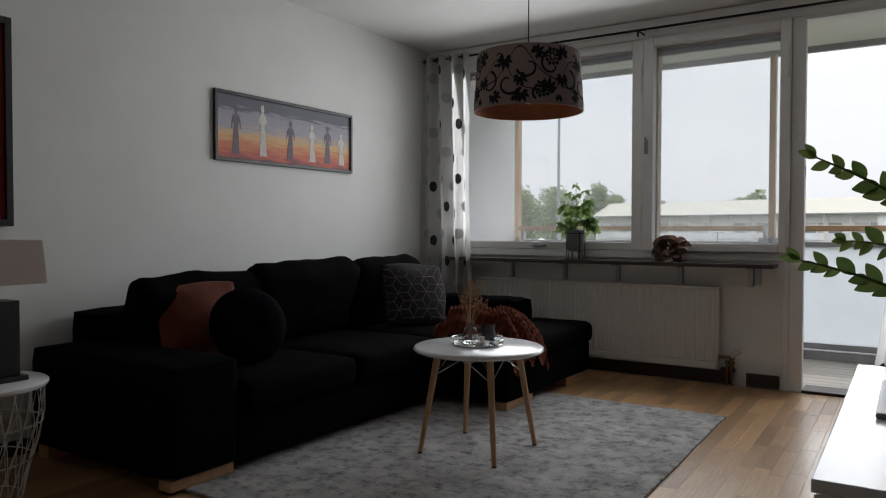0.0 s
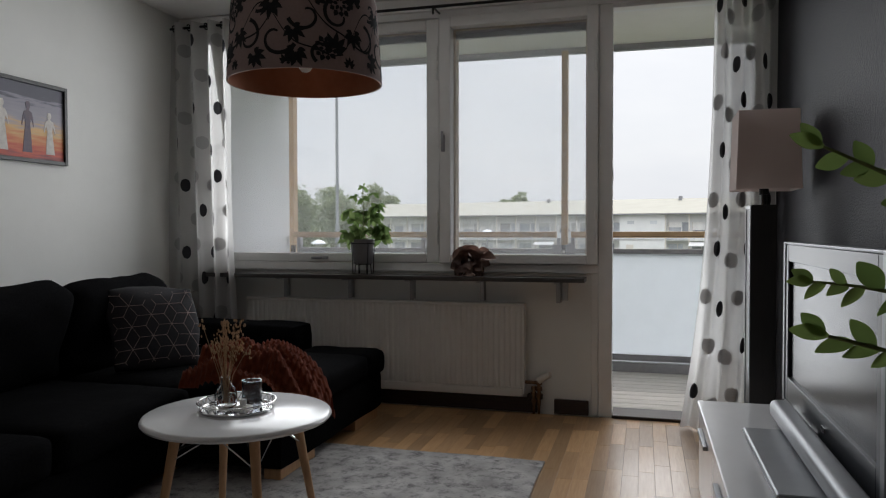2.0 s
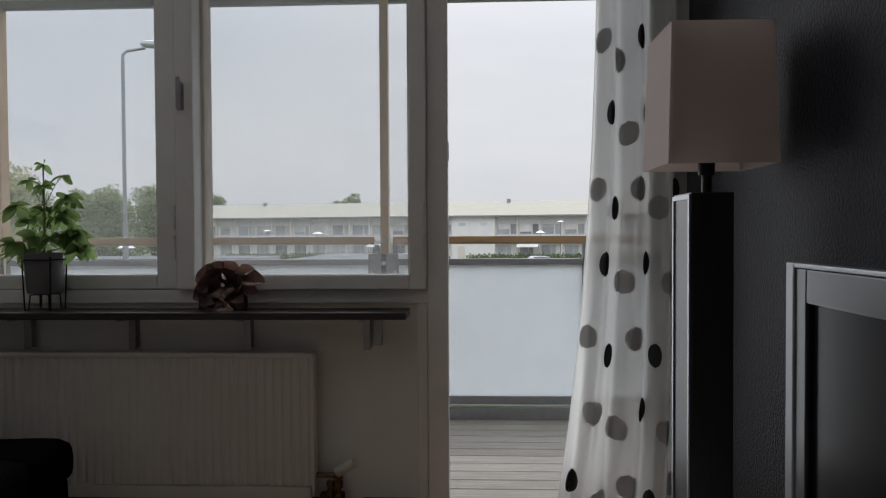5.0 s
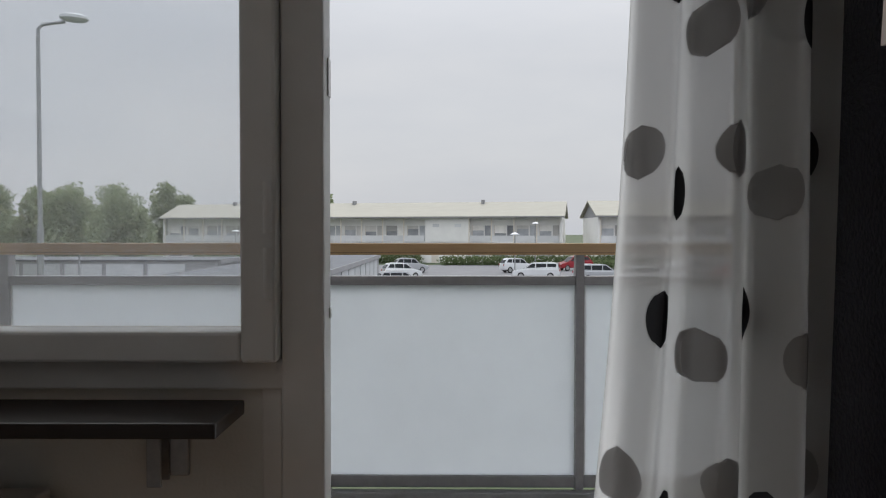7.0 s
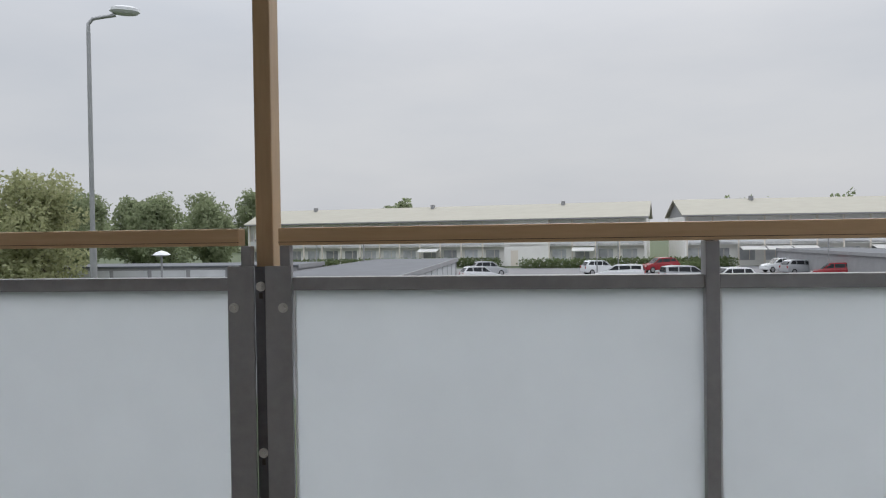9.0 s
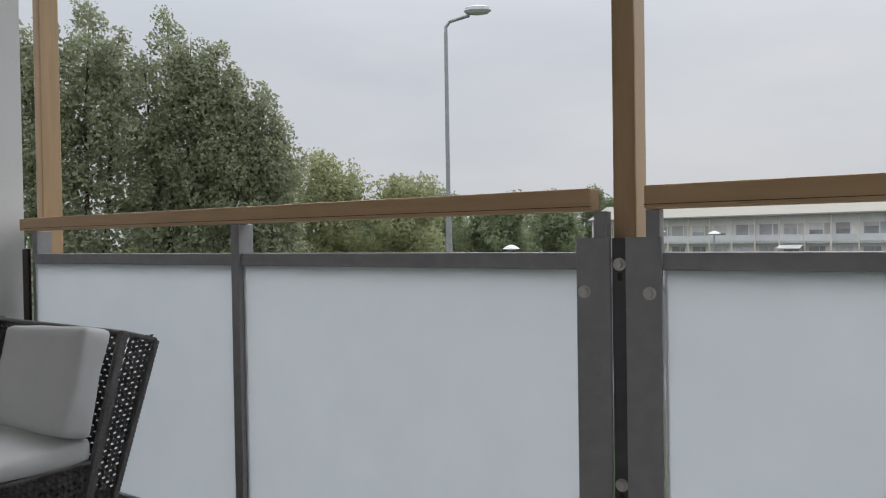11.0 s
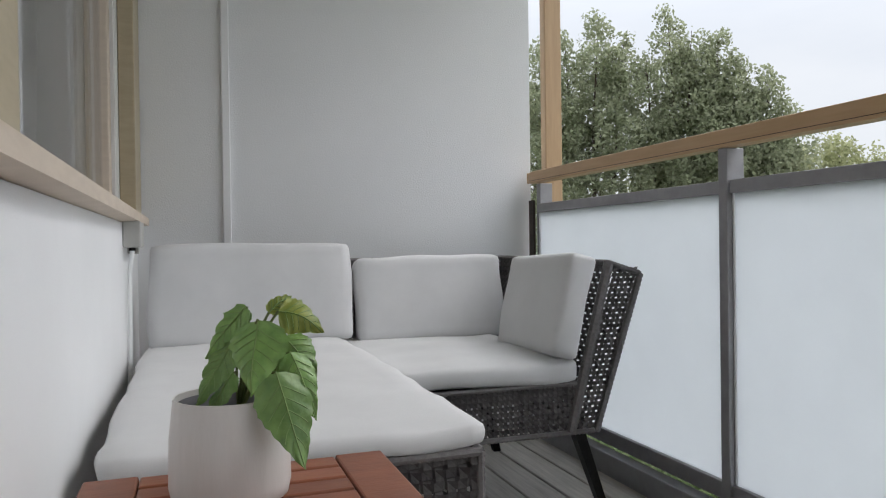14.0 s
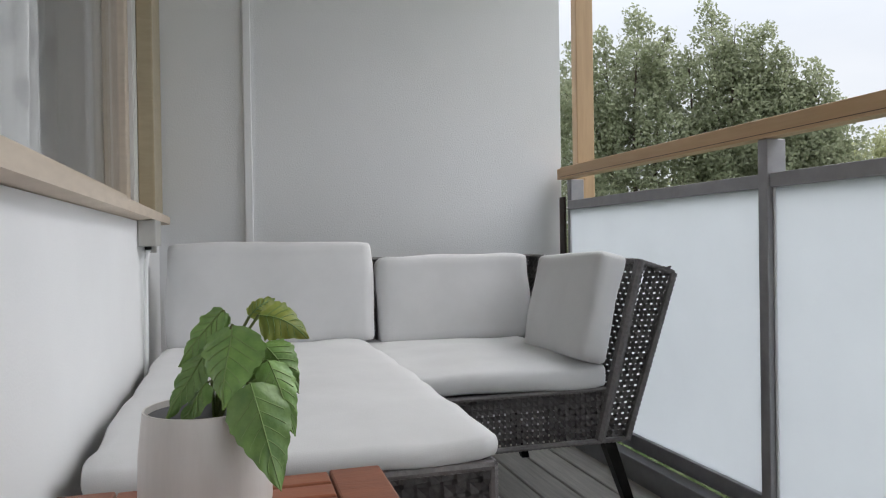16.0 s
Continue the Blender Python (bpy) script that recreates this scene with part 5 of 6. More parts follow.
settee = empty("wicker_sofa", -2.2, 7.5, DECK, "dark brown wicker corner sofa on black legs", "sofa")
FX, BX = -1.84, -2.64          # front and back of the seat
woven("seat_apron", [((FX, 7.20, .195), (0, .64, 0), (0, 0, .15))], settee, "woven wicker apron")
woven("armrest_end", [((FX, 7.80, .195), (0, .085, 0), (0, .155, .49))], settee, "woven wicker armrest end")
woven("armrest_inside", [((BX, 7.80, .20), (FX - BX, 0, 0), (0, .135, .50))], settee, "woven wicker armrest")
woven("armrest_cap", [((BX, 7.937, .70), (FX - BX, 0, 0), (0, .11, -.035))], settee)
woven("backrest", [((-2.60, 7.20, .20), (0, .80, 0), (-.06, 0, .505))], settee, "woven wicker backrest")
woven("backrest_cap", [((-2.665, 7.20, .705), (0, .80, 0), (-.07, 0, -.01))], settee)
woven("backrest_low", [((-2.60, 6.62, .20), (0, .58, 0), (-.06, 0, .50))], settee)
def wrapped(bm, path, r):
    """A frame tube wound with flat cane: close ribs along its length."""
    for p0, p1 in zip(path, path[1:]):
        p0, p1 = Vector(p0), Vector(p1)
        n = max(4, int((p1 - p0).length / .007))
        tube(bm, [p0.lerp(p1, i / n) for i in range(n + 1)], [r if i % 2 else r * .84 for i in range(n + 1)], 8)
b = B()
wrapped(b, [(FX + .002, 7.80, .20), (FX + .002, 7.935, .70)], .017)
wrapped(b, [(FX + .002, 7.885, .195), (FX + .002, 8.045, .665)], .012)
wrapped(b, [(FX + .002, 7.935, .70), (FX + .002, 8.045, .665)], .009)
wrapped(b, [(FX + .002, 7.22, .200), (FX + .002, 7.88, .200)], .009)
wrapped(b, [(FX + .002, 7.22, .345), (FX + .002, 7.82, .345)], .008)
wrapped(b, [(BX, 7.94, .705), (FX, 7.935, .70)], .009)
wrapped(b, [(-2.66, 7.2, .705), (-2.66, 7.95, .705)], .009)
part("edge_wrap", b, WICKER, settee, "wrapped wicker edge", True)
for (x, y, dx, dy) in ((-1.90, 7.85, -.05, .115), (-2.55, 7.80, -.04, .08), (-1.90, 7.27, .02, -.02)):
    b = B()
    top, foot = Vector((x, y, .20)), Vector((x + dx, y + dy, DECK))
    q = [(-.014, -.014), (.014, -.014), (.014, .014), (-.014, .014)]
    lo = [b.verts.new(foot + Vector((u, v, 0))) for u, v in q]
    hi = [b.verts.new(top + Vector((u * 1.3, v * 1.3, 0))) for u, v in q]
    for i in range(4):
        b.faces.new((lo[i], lo[(i + 1) % 4], hi[(i + 1) % 4], hi[i]))
    b.faces.new(lo[::-1])
    b.faces.new(hi)
    part("leg", b, BLACKMETAL, settee, "black metal leg")
part("seat_board", box(B(), BX + .03, FX - .02, 7.21, 7.86, .30, .345), WICKER, settee)

def outdoor_cushion(name, m, w, d, h, label, seed, puff=.02, rnd=.03):
    b = padded(B(), w, d, h, m, puff, rnd, 18, seed, .0045)
    c = tagged(part(name, b, CANVASW, smooth=True, sharp=80), label, "cushion", "white cushions of the wicker sofa")
    return c
outdoor_cushion("seat_cushion", pose(-2.20, 7.52, .385), .74, .60, .072, "white cotton seat cushion on wicker sofa", 41, .016, .022)
outdoor_cushion("back_cushion", pose(-2.48, 7.575, .565, 0, -99, 0), .30, .55, .085, "upright white back cushion against wicker backrest", 42, .010, .016)
outdoor_cushion("back_cushion", pose(-2.49, 6.945, .60, 0, -99, 0), .34, .66, .10, "tall white back cushion by the balcony wall", 43, .010, .016)
outdoor_cushion("back_cushion", pose(-2.025, 7.805, .565, 90 - 14, 0, 0) @ pose(0, 0, 0, 0, 0, 3), .42, .31, .085, "white side cushion leaning on wicker armrest", 44, .010, .016)

stool = empty("wicker_ottoman", -1.85, 6.93, DECK, "wicker ottoman section of the corner sofa", "ottoman")
woven("front_weave", [((-1.155, 6.60, .03), (0, .64, 0), (0, 0, .355), .0225, .0150, .0036)], stool, "broad woven wicker front")
woven("side_weave", [((-1.155, 7.24, .03), (-1.30, 0, 0), (0, 0, .355), .0225, .0150, .0036)], stool)
b = B()
wrapped(b, [(-1.155, 6.60, .385), (-1.155, 7.24, .385), (-2.45, 7.24, .385)], .010)
wrapped(b, [(-1.155, 7.24, .03), (-1.155, 7.24, .385)], .009)
part("edge_wrap", b, WICKER, stool, "wrapped wicker edge", True)
for (x, y) in ((-1.19, 6.64), (-1.19, 7.20), (-2.4, 6.64), (-2.4, 7.20)):
    part("leg", rod(B(), (x, y, DECK), (x, y, .05), .014, seg=10), BLACKMETAL, stool)
part("top_board", box(B(), -2.46, -1.17, 6.61, 7.23, .33, .386), WICKER, stool)
outdoor_cushion("ottoman_cushion", pose(-1.845, 6.925, .416), 1.40, .655, .058, "long white cotton cushion on wicker ottoman", 45, .010, .028)

# acacia side table
TT = .452
st = empty("slatted_table", -.79, 6.81, DECK, "red brown slatted acacia side table", "side table")
part("border", box(B(), -1.0, -.58, 6.605, 6.675, TT - .022, TT, .003), ACACIA, st)
part("border", box(B(), -1.0, -.58, 6.945, 7.015, TT - .022, TT, .003), ACACIA, st)
sl = box(B(), -.0225, .0225, 6.677, 6.943, TT - .022, TT - .001, .003)
slat = part("slat", sl, ACACIA, st)
slat.location.x = -.975
for k in range(1, 8):
    s2 = new("slat", slat.data)
    s2.parent, s2.matrix_parent_inverse = st, slat.matrix_parent_inverse
    s2.location.x = -.975 + k * .052
for (x, y) in ((-.975, 6.64), (-.975, 6.98), (-.605, 6.64), (-.605, 6.98)):
    part("leg", box(B(), x - .018, x + .018, y - .018, y + .018, DECK, TT - .0225, .003), ACACIA, st)
part("apron", box(B(), -.985, -.965, 6.66, 6.96, TT - .07, TT - .0225), ACACIA, st)
part("apron", box(B(), -.615, -.595, 6.66, 6.96, TT - .07, TT - .0225), ACACIA, st)

gx, gy = -.865, 6.79
gp = empty("potted_plant", gx, gy, TT, "broad leaved green plant in pale grey pot", "plant")
prof = [(0, 0), (.062, 0), (.070, .006), (.0735, .022), (.0720, .08), (.0675, .123), (.0668, .128), (.0640, .128), (.063, .121), (.064, .098), (0, .098)]
part("pot", lathe(B(), prof, 48, (gx, gy, TT)), STONEWARE, gp, "pale grey glazed ceramic pot", True, 50)
part("soil", lathe(B(), [(0, .105), (.0655, .101)], 24, (gx, gy, TT)), SOIL, gp)
part("inner_pot", lathe(B(), [(.0575, .100), (.0605, .121), (.0625, .121), (.0618, .100)], 40, (gx, gy, TT)), POTGREY, gp, "dark plastic inner pot", True)
YELLOWLEAF = mat("yellowing_green_leaf", (0.30, 0.33, 0.065), (0.20, 0.27, 0.05), 0.42, scale=45, by_piece=0.2, bump=0.15, bscale=60)
LEAFVEIN = mat("pale_leaf_vein", (0.19, 0.29, 0.085), (0.17, 0.26, 0.075), 0.5)
def broad_leaf(base, tip, width, arch, face, seed):
    """Drooping toothed leaf along an arched midrib, folded along it, with raised cells between the veins."""
    b, ribs = B(), B()
    base, tip = Vector(base), Vector(tip)
    r = random.Random(seed)
    up = (Vector((0, 0, 1)) + face * .7).normalized()
    mid = (base + tip) / 2 + up * arch
    n, m, rows = 22, 5, []
    for i in range(n + 1):
        t = i / n
        c = base.lerp(mid, t).lerp(mid.lerp(tip, t), t)
        tan = ((mid - base) * (1 - t) + (tip - mid) * t).normalized()
        nor = (face - tan * face.dot(tan)).normalized()
        side = tan.cross(nor).normalized()
        w = width * .5 * (math.sin(math.pi * min(1, t * .97 + .03) ** .62) ** .75) * (1 - .30 * t)
        tooth = 1 + .085 * ((i % 3) / 2 - .5) + r.uniform(-.02, .02)
        row = []
        for k in range(-m, m + 1):
            s = k / m
            ww = w * (tooth if abs(k) == m else 1)
            lift = -.30 * w * abs(s) ** 1.5 + .0022 * math.sin(t * 26 - abs(s) * 7) * abs(s) + .0025 * math.sin(seed + 5 * t + 2 * s)
            row.append(b.verts.new(c + side * ww * s + nor * lift + tan * w * .25 * abs(s) * (.6 - t)))
        rows.append(row)
    for p, q in zip(rows, rows[1:]):
        for k in range(2 * m):
            b.faces.new((p[k], p[k + 1], q[k + 1], q[k]))
    tube(ribs, [rows[i][m].co + face * .0008 for i in range(0, n + 1, 2)], .0009, 5)
    for i in (3, 6, 9, 12, 15):
        for sg in (-1, 1):
            tube(ribs, [rows[min(n, i + q)][m + sg * q].co + face * .0007 for q in range(0, m)], .0005, 4)
    return b, ribs
zt = TT + .128
# screenward axes of the plant: across, towards the door, up
ACROSS, TOWARDS = Vector((.28, .96, 0)), Vector((.96, -.28, 0))
def spot(a, h, d):
    return Vector((gx, gy, zt)) + ACROSS * a + Vector((0, 0, h)) + TOWARDS * d
stalks = (
    ((.023, .109, .0), (-.025, .047, .0), .034, .012, BASIL), ((.043, .096, .035), (.040, .012, .060), .066, .008, BASIL),
    ((.058, .101, -.02), (.111, .072, -.03), .047, .014, YELLOWLEAF), ((.044, .098, -.03), (.070, .117, -.045), .022, .006, YELLOWLEAF),
    ((.066, .069, .0), (.108, .017, .012), .047, .014, BASIL), ((.067, .035, .055), (.102, -.068, .078), .058, .006, BASIL),
    ((.008, .066, .01), (-.029, -.004, .03), .038, .009, BASIL), ((.056, .040, -.02), (.052, -.008, -.012), .034, .006, BASIL),
    ((.030, .043, -.02), (.024, .015, -.02), .020, .004, BASIL), ((.020, .085, -.02), (-.012, .098, -.03), .026, .010, BASIL),
    ((.080, .055, .03), (.112, -.020, .050), .036, .010, BASIL), ((.010, .030, .02), (-.022, -.030, .035), .026, .006, BASIL))
for k, (lo_, hi_, wd, arch, green) in enumerate(stalks):
    at, tip = spot(*lo_), spot(*hi_)
    part("stalk", tube(B(), [(gx + .004, gy + .01, zt - .028), Vector((gx, gy + .012, zt)).lerp(at, .5) + Vector((0, 0, .016)), at], .0018, 6), STEM, gp, smooth=True)
    blade, ribs = broad_leaf(at, at.lerp(tip, 1.04), wd * 1.25, arch, (TOWARDS * .85 + Vector((0, 0, .5)) + ACROSS * (.25 if tip.y > at.y else -.25)).normalized(), 3 + k)
    lf = part("leaf", blade, green, gp, "yellowing leaf" if green is YELLOWLEAF else "", smooth=True, sharp=180)
    part("vein", ribs, LEAFVEIN, lf, smooth=True)

# small box with cable under the outer sill
jb = empty("junction_box", -2.33, 6.57, .80, "small grey cable box under window sill", "cable box")
part("box", box(box(B(), -2.44, -2.27, 6.5555, 6.605, .765, .8435, .004), -2.47, -2.44, 6.5555, 6.59, .745, .8435, .003), mat("aged_grey_plastic", (0.46, 0.455, 0.43), (0.40, 0.395, 0.37), 0.5), jb)
part("gland", rod(B(), (-2.33, 6.578, .755), (-2.33, 6.578, .775), .010, seg=12), BLACKMETAL, jb)
part("cable", tube(B(), [(-2.33, 6.578, .757), (-2.335, 6.57, .70), (-2.335, 6.565, .3), (-2.335, 6.565, DECK)], .007, 8), CLAD, jb, "white cable", True)

# ---------- street lamp ----------
def street_lamp(x, y, top, arm, heading, label):
    s = empty("street_lamp", x, y, GROUND, label, "street lamp")
    b = B()
    cut = GROUND + (top - GROUND) * .58
    rod(b, (x, y, GROUND), (x, y, cut), .052, .048, 14)
    rod(b, (x, y, cut), (x, y, top - .25), .034, .028, 14)
    d = Vector((math.cos(heading), math.sin(heading), 0))
    p0 = Vector((x, y, top - .26))
    tube(b, [p0, p0 + Vector((0, 0, .14)), p0 + d * .06 + Vector((0, 0, .22)), p0 + d * .2 + Vector((0, 0, .26)), p0 + d * arm + Vector((0, 0, .30))], .026, 10)
    part("pole", b, LAMPPOLE, s, "galvanised steel pole", True)
    hb = B()
    lathe(hb, [(0, .11), (.10, .10), (.155, .06), (.165, .0), (.13, -.05), (0, -.065)], 24)
    hb.transform(Matrix.Translation(p0 + d * (arm + .12) + Vector((0, 0, .36))) @ Matrix.Rotation(heading, 4, 'Z') @ Matrix.Diagonal((1.25, .72, .72, 1)))
    part("lamp_head", hb, WHITEPLASTIC, s, "pale rounded lamp head", True)
    return s
LAMPPOLE = mat("galvanised_pole", (0.36, 0.365, 0.37), (0.31, 0.315, 0.32), 0.5, 0.5, scale=12)
WHITEPLASTIC = mat("pale_lamp_plastic", (0.60, 0.61, 0.62), (0.54, 0.55, 0.56), 0.5)
street_lamp(-5.8, 15.9, 4.25, .36, radians(28), "tall grey street lamp with curved arm")
for (x, y, h_) in ((6.5, 74, .9), (25, 70, 1.1), (-24, 88, 1.2), (11, 96, 2.2), (-12, 60, 0.9), (-17.5, 40, .3)):
    s = empty("park_lamp", x, y, GROUND, "slim park lamp post with round cap", "street lamp", "park lamps of the car park")
    part("pole", rod(B(), (x, y, GROUND), (x, y, h_), .06, .05, 10), LAMPPOLE, s, smooth=True)
    part("cap", lathe(B(), [(0, h_ + .28), (.25, h_ + .2), (.45, h_ + .06), (.2, h_), (0, h_)], 18, (x, y, 0)), WHITEPLASTIC, s, smooth=True)

# ---------- terraced houses across the car park ----------
ROOF = mat("pale_cream_roof", (0.35, 0.335, 0.28), (0.32, 0.305, 0.255), 0.75, scale=0.5, stretch=(1, 4, 4))
HWALL = mat("pale_house_wall", (0.86, 0.845, 0.81), (0.80, 0.785, 0.755), 0.8, scale=0.7)
HGREY = mat("grey_gable", (0.30, 0.30, 0.305), (0.26, 0.26, 0.265), 0.8, scale=1)
HPOST = mat("cream_post", (0.76, 0.70, 0.62), (0.70, 0.64, 0.56), 0.7)
HPANEL = mat("grey_balcony_panel", (0.68, 0.68, 0.68), (0.62, 0.62, 0.62), 0.7, scale=0.8, by_piece=0.12)
HGLASS = mat("far_window_glass", (0.30, 0.31, 0.325), (0.50, 0.51, 0.52), 0.35, scale=0.7, by_piece=0.4)
AWN = mat("white_awning", (0.74, 0.73, 0.70), (0.66, 0.65, 0.62), 0.8)
CURT = mat("far_curtain", (0.72, 0.70, 0.66), (0.60, 0.58, 0.55), 0.9, scale=1.2, by_piece=0.4)

def terrace(x0, y0, x1, y1, label, seed, blank=()):
    """A two storey row: recessed upper gallery between posts, balcony panels, windows, pitched roof."""
    L = math.hypot(x1 - x0, y1 - y0)
    ang = math.atan2(y1 - y0, x1 - x0)
    hs = empty("terraced_house", 0, 0, 0, label, "house", "rows of terraced houses")
    G, F1, EV, RG, D, DP = GROUND, GROUND + 2.9, 3.15, 5.35, 10.0, .85
    M = Matrix.Translation((x0, y0, 0)) @ Matrix.Rotation(ang, 4, 'Z')
    def put(name, bm, m_, label_="", parent=hs):
        bm.transform(M)
        return part(name, bm, m_, parent, label_)
    put("wall", box(B(), 0, L, DP, D, G, EV), HWALL)
    put("gable", prism(B(), [(0, EV), (D, EV), (D / 2, RG - .1)], .02, .3, 'x'), HGREY, "grey clad gable")
    put("gable", prism(B(), [(0, EV), (D, EV), (D / 2, RG - .1)], L - .3, L - .02, 'x'), HGREY)
    put("side_wall", box(B(), 0, .3, 0, DP, G, EV), HWALL)
    put("side_wall", box(B(), L - .3, L, 0, DP, G, EV), HWALL)
    rf = B()
    prism(rf, [(-.5, EV + .02), (-.5, EV + .2), (D / 2, RG + .12), (D + .5, EV + .2), (D + .5, EV + .02), (D / 2, RG - .1)], -.4, L + .4, 'x')
    put("roof", rf, ROOF, "pale cream sheet roof")
    put("gutter", box(B(), -.3, L + .3, -.62, -.5, EV + .0, EV + .14), HGREY)
    for k in range(int(L / 19)):
        put("chimney", box(B(), 9 + k * 19, 9.45 + k * 19, 4.2, 4.8, RG - .3, RG + .40), HGREY)
    put("gallery_floor", box(B(), .3, L - .3, 0, DP, F1 - .25, F1 + .02), HWALL)
    r = random.Random(seed)
    nb = int(L / 2.95)
    bw = (L - .6) / nb
    for k in range(nb):
        u = .3 + k * bw
        if k in blank:
            put("wall_bay", box(B(), u, u + bw, .0, DP, G, EV), HWALL, "plain rendered bay")
            put("vent_grille", box(B(), u + bw * .35, u + bw * .65, -.03, 0, 1.9, 2.35), HPANEL)
            if k % 2:
                put("entry_door", box(B(), u + .9, u + 1.9, -.04, 0, G, G + 2.1), HPOST)
            continue
        put("post", box(B(), u - .08, u + .08, -.02, .14, G, EV), HPOST)
        put("balcony_panel", box(B(), u + .10, u + bw - .10, .0, .06, F1 - .2, F1 + .85), HPANEL)
        w = put("window", box(B(), u + .35, u + bw * .62, DP - .06, DP, F1 + .35, F1 + 2.2), HGLASS)
        put("window_bar", box(B(), u + .30, u + .36, DP - .10, DP - .04, F1 + .3, F1 + 2.25), HPOST, "", w)
        put("blind", box(B(), u + .36, u + bw * .62, DP - .08, DP - .06, F1 + 2.2 - r.random() * 1.3, F1 + 2.2), CURT, "", w)
        put("balcony_door", box(B(), u + bw * .68, u + bw * .94, DP - .06, DP, F1 + .02, F1 + 2.2), CURT if r.random() < .6 else HGLASS)
        w = put("window", box(B(), u + .3, u + bw * .7, DP - .06, DP, G + .7, G + 2.2), HGLASS)
        put("window_bar", box(B(), u + bw * .48, u + bw * .5, DP - .10, DP - .04, G + .7, G + 2.2), HPOST, "", w)
        if r.random() < .30:
            put("awning", prism(B(), [(0, G + 2.45), (0, G + 2.38), (-1.4, G + 1.95), (-1.4, G + 2.05)], u + .1, u + bw - .1, 'x'), AWN, "white fabric awning")
    return hs
terrace(-42.1, 113, 15.2, 101.5, "long pale two storey terrace with cream roof", 6, (13, 14))
terrace(19.4, 99, 75, 99.5, "pale two storey terrace with grey gable", 7, (8, 9))
terrace(30, 150, 110, 140, "distant pale terrace behind the first rows", 9)

# ---------- garages ----------
FELT = mat("dark_roof_felt", (0.11, 0.117, 0.128), (0.09, 0.096, 0.106), 0.85, scale=0.8, bump=0.1, bscale=10)
GDOOR = mat("white_garage_door", (0.55, 0.56, 0.57), (0.48, 0.49, 0.50), 0.6, scale=1, by_piece=0.08)
def garage(x0, x1, y0, y1, side, label, doors=True):
    g = empty("garage_row", (x0 + x1) / 2, (y0 + y1) / 2, GROUND, label, "garage", "garage rows of the car park")
    zt = -.62
    part("wall", box(B(), x0 + .1, x1 - .1, y0 + .1, y1 - .1, GROUND, zt - .12), HGREY, g)
    part("roof", box(B(), x0, x1, y0, y1, zt - .12, zt, .02), FELT, g, "flat dark felt roof")
    part("fascia", box(box(B(), x1, x1 + .05, y0, y1, zt - .25, zt + .03), x0 - .05, x0, y0, y1, zt - .25, zt + .03), HGREY, g)
    n = int((y1 - y0) / 2.7) if side in "ew" else int((x1 - x0) / 2.7)
    for k in range(n if doors else 0):
        if side in "ew":
            xf = x1 - .1 if side == "e" else x0 + .06
            part("garage_door", box(B(), xf, xf + .04, y0 + .3 + k * 2.7, y0 + 2.7 + k * 2.7, GROUND + .05, zt - .3), GDOOR, g)
        else:
            part("garage_door", box(B(), x0 + .3 + k * 2.7, x0 + 2.7 + k * 2.7, y0 + .06, y0 + .1, GROUND + .05, zt - .3), GDOOR, g)
    return g
garage(-11.5, -5.2, 29, 63, "e", "long garage row with dark flat roof")
garage(-33, -14.5, 52, 58, "s", "white doored garage row with dark roof")
garage(26, 33, 55, 86, "w", "dark garage row at the car park edge", False)

# ---------- parked cars ----------
TYRE = mat("tyre_rubber", (0.018, 0.018, 0.018), (0.03, 0.03, 0.03), 0.9)
CARGLASS = mat("car_window", (0.03, 0.035, 0.04), (0.05, 0.055, 0.06), 0.1, coat=0.4)
RIM = mat("alloy_rim", (0.5, 0.5, 0.5), (0.42, 0.42, 0.42), 0.3, 0.8)
CARWHITE = mat("white_car_paint", (0.74, 0.75, 0.76), (0.70, 0.71, 0.72), 0.25, coat=0.6, scale=1)
CARSILVER = mat("silver_car_paint", (0.50, 0.51, 0.53), (0.46, 0.47, 0.49), 0.28, 0.4, coat=0.6, scale=1)
CARRED = mat("red_car_paint", (0.33, 0.022, 0.03), (0.29, 0.018, 0.026), 0.25, coat=0.6, scale=1)
REDLIGHT = mat("red_tail_light", (0.35, 0.02, 0.02), (0.3, 0.02, 0.02), 0.2)
